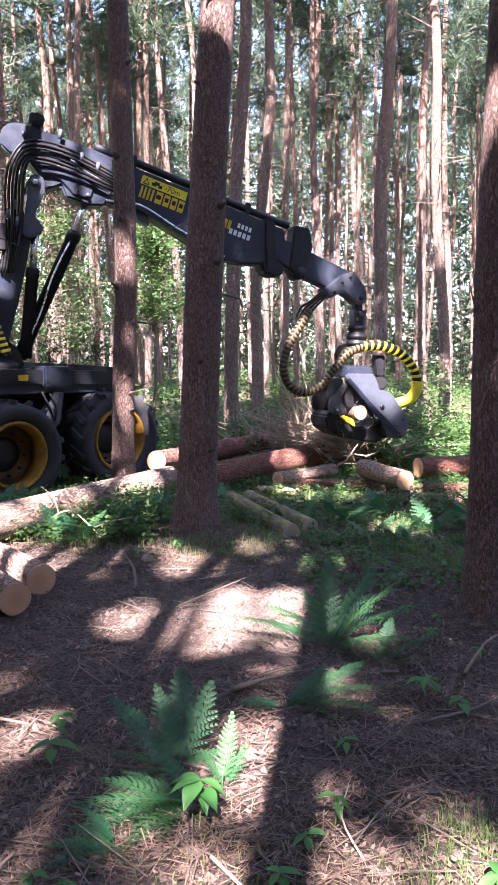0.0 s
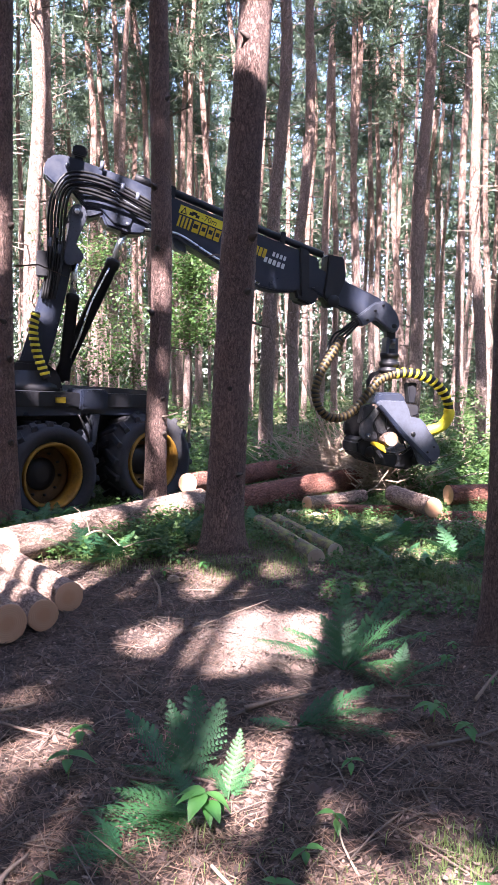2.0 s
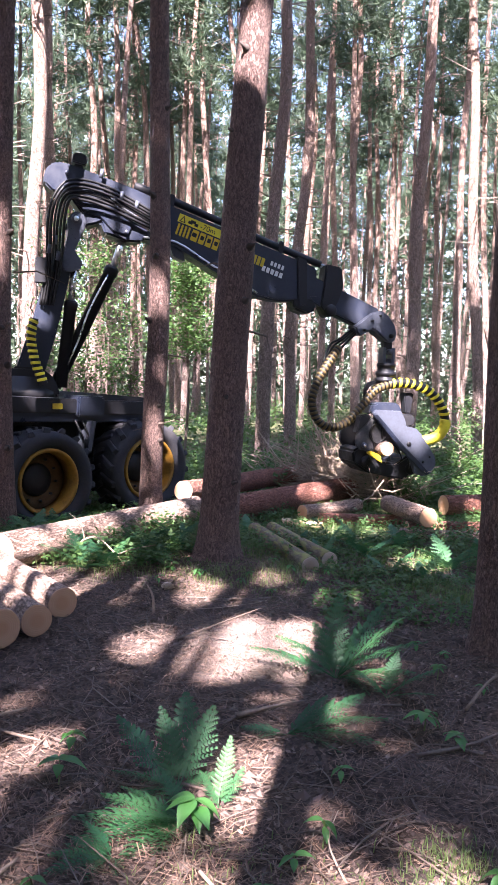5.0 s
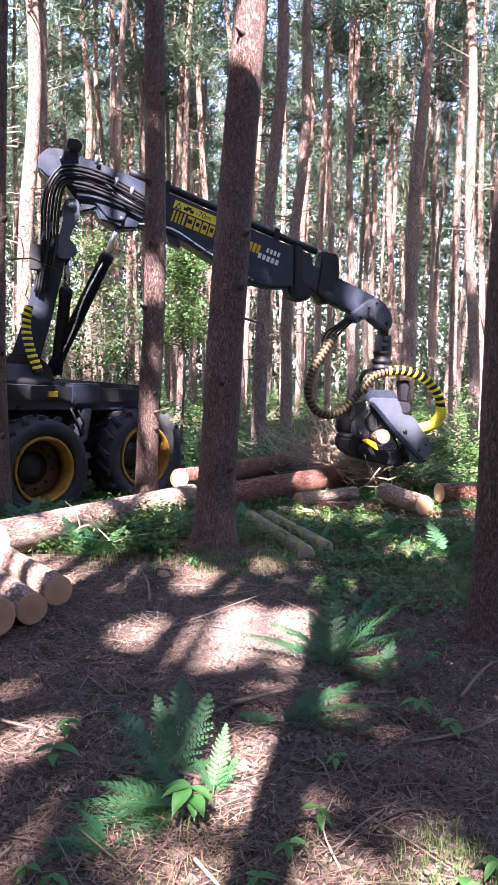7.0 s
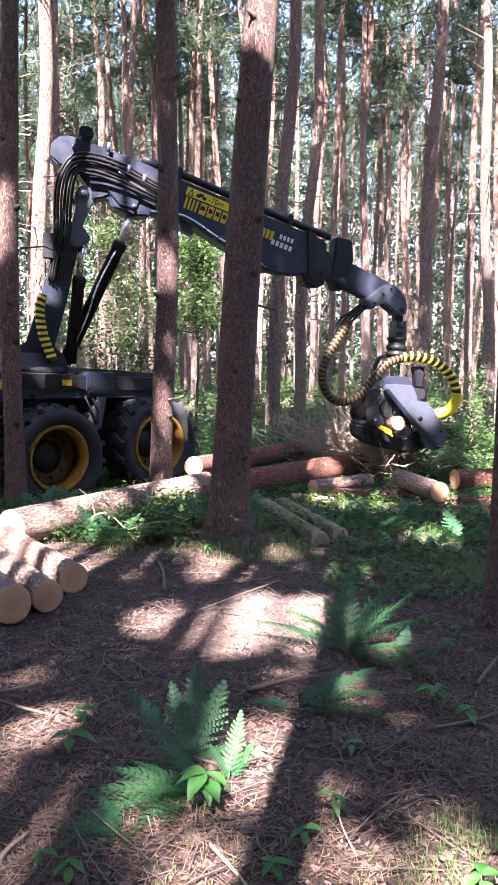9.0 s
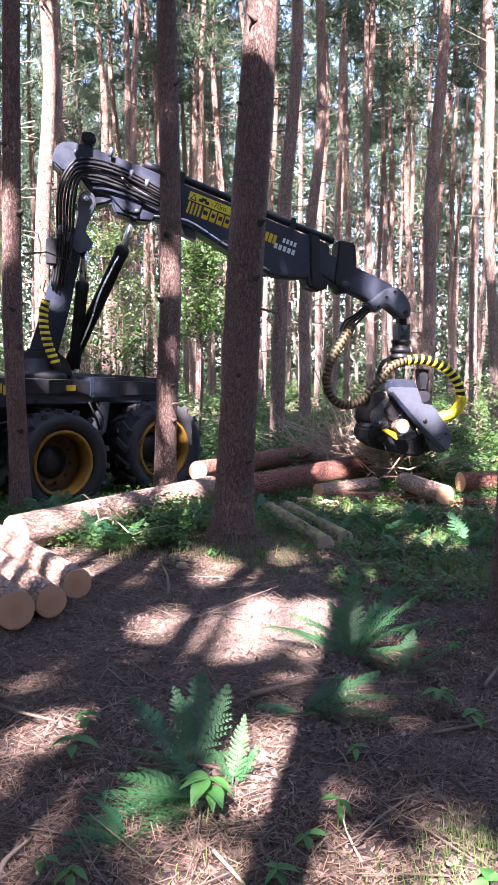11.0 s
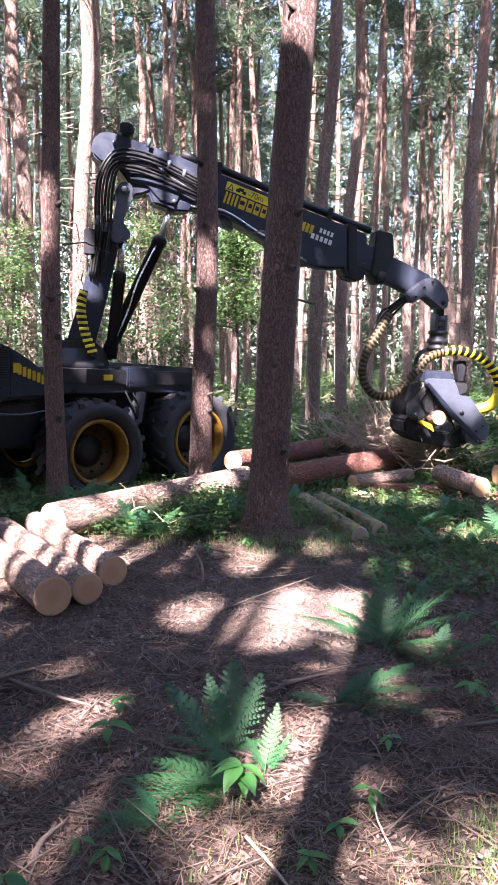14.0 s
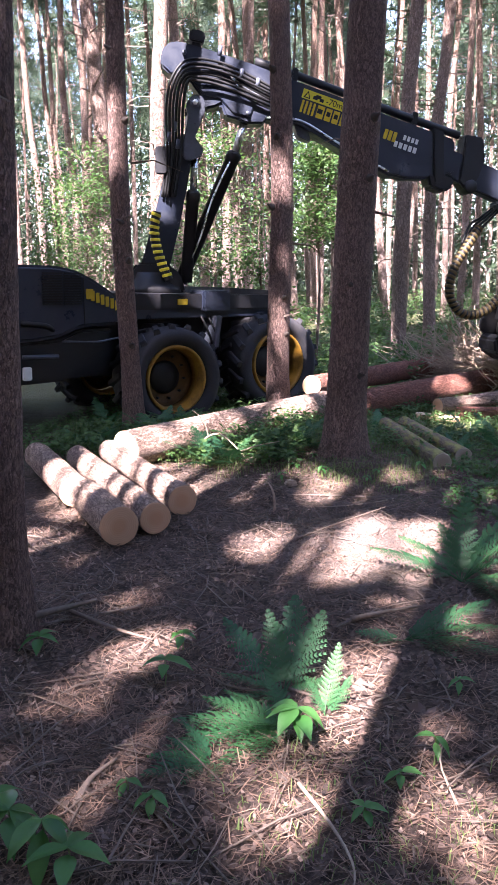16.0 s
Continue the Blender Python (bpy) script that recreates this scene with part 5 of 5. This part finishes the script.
scatter_flat("needle_litter", 95000, (-2.6, 2.6, 0.5, 7.5), (0.04, 0.12), (0.002, 0.0042), NEEDLE_LITTER, "brown fallen pine needles on the forest floor", "needles", 1, 0.02, 0.25, 0.0, 1.3)
scatter_flat("leaf_litter", 15000, (-2.6, 2.6, 0.4, 7.0), (0.01, 0.042), (0.006, 0.024), DRY, "dry brown leaves and bark flakes on the ground", "leaves", 2, 0.02, 0.3, 0.35, 1.3)


def clods():
    """Crumbs of soil, cones and bark that roughen the ground."""
    r = random.Random(41)
    verts, faces = [], []
    for _ in range(13000):
        y = 0.4 + 6.2 * r.random() ** 1.2
        x = r.uniform(-2.5, 2.5)
        s = r.uniform(0.006, 0.022) * (1.6 if r.random() < 0.06 else 1)
        c = Vector((x, y, gz(x, y) + s * 0.2))
        o = len(verts)
        a0 = r.random() * 6.283
        for k in range(5):
            a = a0 + 6.283 * k / 5
            verts.append(c + Vector((math.cos(a) * s * r.uniform(0.7, 1.5), math.sin(a) * s * r.uniform(0.7, 1.3), -s * 0.3)))
        verts.append(c + Vector((r.gauss(0, s * 0.3), r.gauss(0, s * 0.3), s * r.uniform(0.5, 1.0))))
        faces += [(o + k, o + (k + 1) % 5, o + 5) for k in range(5)]
    tagged(part("soil_crumbs", raw_mesh("soil_crumbs", verts, faces), CRUMB), "dark crumbs of soil, bark and cones on the floor", "soil", kind="stuff")


CRUMB = twig_material("soil_crumb", (0.018, 0.010, 0.008), (0.13, 0.085, 0.07))
clods()


def twig_litter():
    r = random.Random(4)
    pieces = []
    for _ in range(1900):
        y = 0.5 + 7.5 * r.random() ** 1.2
        x = r.uniform(-2.8, 2.8)
        a = r.random() * 6.283
        ln = r.uniform(0.08, 0.5)
        p = Vector((x, y, gz(x, y) + 0.012))
        d = Vector((math.cos(a), math.sin(a), 0))
        q = p + d * ln * 0.5 + Vector((r.gauss(0, 0.02), r.gauss(0, 0.02), r.uniform(0, 0.03)))
        e = p + d * ln + Vector((0, 0, r.uniform(-0.005, 0.03)))
        w = r.uniform(0.0015, 0.0045)
        pieces.append(tube([p, q, e], [w, w * 0.9, w * 0.5], 4, False))
    tagged(part("twig_litter", raw_mesh("twig_litter", *merged(pieces)), TWIG), "thin dead twigs scattered on the ground", "twigs", kind="stuff")


twig_litter()


def grass(name, spots, label, seed):
    """Blades in loose tufts: each spot is x, y, spread, count, height."""
    r = random.Random(seed)
    verts, faces = [], []
    for x0, y0, sp, n, h in spots:
        for _ in range(n):
            x, y = r.gauss(x0, sp), r.gauss(y0, sp)
            a = r.random() * 6.283
            hh = h * r.uniform(0.4, 1.2)
            out = Vector((math.cos(a), math.sin(a), 0)) * hh * r.uniform(0.2, 0.9)
            s = Vector((-math.sin(a), math.cos(a), 0)) * r.uniform(0.0015, 0.003)
            p = Vector((x, y, gz(x, y) - 0.005))
            m1 = p + out * 0.35 + Vector((0, 0, hh * 0.65))
            e = p + out + Vector((0, 0, hh * 0.8))
            o = len(verts)
            verts += [p - s, p + s, m1 + s * 0.8, m1 - s * 0.8, e]
            faces += [(o, o + 1, o + 2, o + 3), (o + 3, o + 2, o + 4)]
    tagged(part(name, raw_mesh(name, verts, faces), GRASS), label, "grass", kind="stuff")


gr = random.Random(12)
near_tufts = [(0.88, 1.55, 0.09, 260, 0.07), (0.75, 1.25, 0.12, 300, 0.06), (0.05, 1.30, 0.2, 200, 0.05), (0.3, 0.95, 0.25, 300, 0.06), (1.45, 5.8, 0.2, 300, 0.16), (1.7, 5.5, 0.15, 260, 0.18), (-0.35, 6.1, 0.25, 700, 0.045), (-0.1, 5.8, 0.2, 400, 0.06),
              (-0.75, 6.0, 0.2, 350, 0.045), (0.15, 6.4, 0.2, 350, 0.1)]
for _ in range(190):
    near_tufts.append((gr.uniform(-3.6, 3.6), gr.uniform(5.6, 12.0), 0.14, 70, gr.uniform(0.06, 0.2)))
grass("grass", near_tufts, "thin green and straw-coloured grass tufts", 5)


def undergrowth(name, count, area, height, size, leaves, label, seed, clear=()):
    """Low leafy stems, too many to count."""
    r = random.Random(seed)
    verts, faces = [], []
    x0, x1, y0, y1 = area
    for _ in range(count):
        y = r.uniform(y0, y1)
        x = r.uniform(x0, x1) * (y + 2) / (y1 + 2) if y1 > 14 else r.uniform(x0, x1)
        if any((x - a) ** 2 + (y - b) ** 2 < c * c for a, b, c in clear):
            continue
        thick = noise.noise((x * 0.5, y * 0.5, 2.2))
        h = height * r.uniform(0.4, 1.0) * (1.0 + 0.9 * thick)
        if h < height * 0.3:
            continue
        g = gz(x, y)
        lx, ly = r.gauss(0, 0.25), r.gauss(0, 0.25)
        for k in range(leaves):
            u = r.random() ** 0.6
            c = Vector((x + lx * h * u + r.gauss(0, 0.16) * height, y + ly * h * u + r.gauss(0, 0.16) * height, g + h * u))
            d = Vector((r.gauss(0, 1), r.gauss(0, 1), r.gauss(-0.1, 0.35))).normalized()
            s = d.cross(Vector((r.gauss(0, 0.4), r.gauss(0, 0.4), 1))).normalized()
            ln = size * r.uniform(0.6, 1.3)
            o = len(verts)
            verts += [c, c + d * ln * 0.5 + s * ln * 0.3, c + d * ln, c + d * ln * 0.5 - s * ln * 0.3]
            faces.append((o, o + 1, o + 2, o + 3))
    tagged(part(name, raw_mesh(name, verts, faces), LEAF), label, "undergrowth", kind="stuff")


MACHINE_CLEAR = ((-2.6, 8.6, 0.9), (-1.7, 9.6, 0.9), (-3.4, 9.2, 1.6), (-4.3, 8.0, 1.5), (-2.6, 10.4, 1.4), (0.9, 10.4, 0.9), (2.0, 10.2, 0.8), (0.2, 9.9, 0.8), (0.8, 11.6, 1.1))
undergrowth("ground_cover", 3000, (-4.0, 4.2, 5.9, 11.5), 0.20, 0.045, 20, "low dark green leafy ground cover", 1, ((-0.5, 6.2, 0.55), (-2.2, 4.6, 0.9), (0.2, 6.2, 0.4)))
undergrowth("low_seedling_cover", 520, (0.4, 3.2, 4.7, 6.6), 0.12, 0.05, 9, "scattered low green leaves on the litter", 9)
undergrowth("bramble_undergrowth", 1100, (-6, 6.5, 10.8, 16), 0.55, 0.085, 34, "leafy green bramble and bilberry undergrowth", 2, MACHINE_CLEAR)
undergrowth("bright_undergrowth", 420, (2.0, 7.0, 11.0, 15.5), 0.8, 0.09, 44, "sunlit pale green undergrowth at the foot of the pines", 6)
undergrowth("far_undergrowth", 2300, (-38, 32, 15, 48), 0.85, 0.11, 38, "leafy green undergrowth between distant trunks", 3)
undergrowth("log_side_plants", 330, (-3.4, -0.9, 5.9, 8.0), 0.28, 0.06, 22, "leafy plants growing along the felled stem", 4, ((-2.4, 5.6, 0.3),))


def sapling(x, y, h, wide, count, label, seed, lo=0.25):
    """A young broad-leaved tree: thin stem, twigs, many small leaves."""
    r = random.Random(seed)
    t = thing("sapling", Matrix.Translation((x, y, gz(x, y))), label, "sapling", "young broad-leaved trees")
    part("stem", raw_mesh("stem", *tube([(0, 0, -0.1), (0.05, 0.02, h * 0.4), (-0.03, 0.05, h * 0.75), (0.02, 0, h)], [0.03, 0.022, 0.014, 0.004], 7, False, 4), True), TWIG, t)
    verts, faces, limbs = [], [], []
    for i in range(count // 40):
        z = h * (lo + (1 - lo) * r.random())
        a = r.random() * 6.283
        reach = wide * r.uniform(0.4, 1.0) * (1.15 - 0.5 * z / h)
        tip = Vector((math.cos(a) * reach, math.sin(a) * reach, z + r.uniform(-0.1, 0.35) * reach))
        limbs.append(tube([(0, 0, z - 0.1), tip * 0.55 + Vector((0, 0, z * 0.45)), tip], [0.008, 0.005, 0.002], 4, False))
        for k in range(40):
            u = 0.3 + 0.75 * r.random()
            c = Vector((0, 0, z)) + (tip - Vector((0, 0, z))) * u + Vector((r.gauss(0, 0.13), r.gauss(0, 0.13), r.gauss(0, 0.10)))
            d = Vector((r.gauss(0, 1), r.gauss(0, 1), r.gauss(-0.3, 0.4))).normalized()
            s = d.cross(Vector((r.gauss(0, 0.5), r.gauss(0, 0.5), 1))).normalized()
            ln = r.uniform(0.045, 0.09)
            o = len(verts)
            verts += [c, c + d * ln * 0.5 + s * ln * 0.33, c + d * ln, c + d * ln * 0.5 - s * ln * 0.33]
            faces.append((o, o + 1, o + 2, o + 3))
    tagged(part("twig_growth", raw_mesh("twig_growth", *merged(limbs)), TWIG, t), kind="stuff")
    tagged(part("crown", raw_mesh("crown", verts, faces), LEAF, t), kind="stuff")
    return t


sapling(-1.85, 12.8, 3.8, 0.75, 4400, "green leafy sapling behind the crane", 1, 0.58)
sapling(-3.0, 13.6, 3.0, 0.8, 1500, "green leafy sapling behind the crane", 2)
sapling(-3.85, 13.6, 5.2, 1.2, 4800, "pale green birch sapling behind the harvester", 3)
sapling(-6.3, 13.6, 3.9, 1.1, 3600, "green leafy sapling behind the harvester", 4)
sapling(-7.3, 14.5, 3.6, 1.0, 2600, "green leafy sapling behind the harvester", 5)
sapling(4.5, 13.8, 2.0, 0.8, 1200, "low bright green shrub at the edge of the stand", 6, 0.1)
sapling(3.2, 15.0, 1.6, 0.8, 900, "low bright green shrub at the edge of the stand", 7, 0.1)


def far_woods():
    """Foliage of the wood beyond the stand, seen between the trunks, plus an unseen ring."""
    r = random.Random(77)
    verts, faces = [], []
    for _ in range(88000):
        y = r.uniform(50, 95)
        x = r.uniform(-0.85, 0.7) * y
        z = gz(x, y) + 25 * r.random() ** 1.05
        thick = noise.noise((x * 0.12, z * 0.10, y * 0.1)) + 0.35 * noise.noise((x * 0.5, z * 0.35, y * 0.4))
        if thick < -0.32 + 0.01 * z and z > 8:
            continue
        tuft(verts, faces, Vector((x, y, z)), r.uniform(0.35, 0.75), r, 6, None, 0.13)
    # unseen ring of coarse tufts, added to block low sky light
    for _ in range(7500):
        a = r.uniform(0.9, 5.6)
        d = r.uniform(24, 48)
        x, y = math.cos(a + math.pi / 2) * d, math.sin(a + math.pi / 2) * d
        tuft(verts, faces, Vector((x, y, 0.3 + 21 * r.random())), r.uniform(1.6, 2.8), r, 6)
    tagged(part("far_woods", raw_mesh("far_woods", verts, faces), NEEDLES_FAR), "green foliage of the distant wood, with an unseen ring of shading foliage", "woods", kind="stuff")


far_woods()


# ---- brush pile, sticks ----
def stick(points, r0, label="dead fallen stick on the forest floor", material=None, name="stick", group="fallen sticks"):
    pts = [Vector(p) for p in points]
    n = len(pts)
    t = fix(name, *tube(pts, [r0 * (1 - 0.7 * k / (n - 1)) for k in range(n)], 7, True, 4))
    return tagged(part(name, t, material or TWIG), label, "stick", group)


def brush_pile(cx, cy, n, size, seed):
    r = random.Random(seed)
    pieces = []
    for _ in range(n):
        a = r.random() * 6.283
        p = Vector((cx + r.gauss(0, size * 0.45), cy + r.gauss(0, size * 0.35), gz(cx, cy) + 0.02 + abs(r.gauss(0, 0.32))))
        ln = r.uniform(0.3, 1.1)
        d = Vector((math.cos(a), math.sin(a) * 0.6, abs(r.gauss(0.2, 0.45)))).normalized()
        q = p + d * ln * 0.5 + Vector((r.gauss(0, 0.05), r.gauss(0, 0.05), r.gauss(0, 0.05)))
        e = q + d * ln * 0.5 + Vector((r.gauss(0, 0.12), r.gauss(0, 0.1), r.gauss(0.02, 0.1)))
        w = r.uniform(0.006, 0.016)
        pieces.append(tube([p, q, e], [w, w * 0.75, w * 0.3], 5, False))
        for _ in range(2):
            b = p.lerp(e, r.uniform(0.3, 0.9))
            pieces.append(tube([b, b + Vector((r.gauss(0, 0.14), r.gauss(0, 0.12), r.gauss(0.05, 0.12)))], [w * 0.45, w * 0.15], 4, False))
    return tagged(part("brush_pile", raw_mesh("brush_pile", *merged(pieces)), TWIG_PALE), "heap of pale dead branches and twigs behind the logs", "brush pile", kind="stuff")


brush_pile(0.62, 11.9, 380, 0.9, 3)
brush_pile(1.35, 11.4, 160, 0.8, 5)
stick([(0.75, 11.7, 0.2), (0.5, 11.8, 0.9), (0.28, 11.9, 1.35), (0.0, 12.0, 1.95)], 0.022, "pale forked branch standing up from the brush pile", TWIG_PALE)
stick([(0.42, 11.85, 1.05), (0.62, 11.8, 1.3), (0.6, 11.75, 1.5)], 0.012, "pale forked branch standing up from the brush pile", TWIG_PALE)
stick([(1.35, 11.2, 0.1), (1.25, 11.3, 0.8), (1.15, 11.3, 1.3)], 0.018, "pale broken branch leaning in the brush pile", TWIG_PALE)
stick([(-0.83, 4.62, -0.03), (-0.86, 4.72, 0.12), (-0.93, 4.85, 0.18)], 0.015, "short broken root sticking up from the soil", STEM_BROWN)
stick([(-0.75, 1.05, 0.02), (-0.76, 1.18, 0.03), (-0.72, 1.32, 0.03)], 0.016)
stick([(-1.75, 2.25, 0.03), (-1.55, 2.42, 0.05), (-1.36, 2.62, 0.06)], 0.028)
stick([(-1.50, 2.55, 0.02), (-1.15, 2.35, 0.04), (-0.95, 2.30, 0.03)], 0.014)
stick([(-1.9, 6.2, 0.08), (-1.78, 6.1, 0.25), (-1.62, 6.08, 0.28), (-1.38, 5.95, 0.12)], 0.014, "crooked grey branch beside the felled stem", TWIG_PALE)
stick([(-1.76, 6.1, 0.25), (-1.80, 6.05, 0.42), (-1.92, 6.1, 0.5)], 0.008, "crooked grey branch beside the felled stem", TWIG_PALE)
stick([(-1.62, 6.1, 0.06), (-1.3, 5.95, 0.22), (-1.05, 5.85, 0.30)], 0.010, "crooked grey branch beside the felled stem", TWIG_PALE)
stick([(-0.55, 3.95, 0.05), (-0.25, 4.3, 0.10), (0.05, 4.75, 0.12)], 0.008)
stick([(-0.05, 2.75, 0.04), (0.12, 2.85, 0.06), (0.30, 3.0, 0.05)], 0.016)
stick([(0.85, 2.45, 0.03), (1.15, 2.6, 0.05), (1.45, 2.9, 0.06)], 0.012)
stick([(0.46, 1.36, 0.02), (0.40, 1.55, 0.06), (0.44, 1.72, 0.10)], 0.005, material=TWIG_PALE)
stick([(1.2, 3.1, 0.03), (1.45, 3.5, 0.10), (1.75, 3.7, 0.07)], 0.011, material=STEM_BROWN)
stick([(1.1, 2.2, 0.02), (1.4, 2.1, 0.04), (1.75, 2.2, 0.03)], 0.011)
kr = random.Random(9)
for _ in range(22):
    x, y, a, ln = kr.uniform(-2.0, 2.0), kr.uniform(1.0, 5.5), kr.random() * 6.283, kr.uniform(0.25, 0.8)
    d = Vector((math.cos(a), math.sin(a), 0))
    p = Vector((x, y, 0))
    pts = [p + d * ln * k / 3 + Vector((kr.gauss(0, 0.03), kr.gauss(0, 0.03), 0)) for k in range(4)]
    stick([(q.x, q.y, gz(q.x, q.y) + 0.012 + kr.uniform(0, 0.02)) for q in pts], kr.uniform(0.004, 0.010), material=TWIG if kr.random() < 0.85 else TWIG_PALE)
seedling_rock = slab([(-0.05, 0), (0.05, -0.005), (0.06, 0.03), (0.02, 0.055), (-0.04, 0.05)], -0.04, 0.04, 0.015)
rock = tagged(part("stone", seedling_rock, TWIG_PALE), "small pale rounded stone half sunk in soil", "stone")
rock.matrix_world = pose(-0.86, 5.4, gz(-0.86, 5.4), 0, 0, 30)
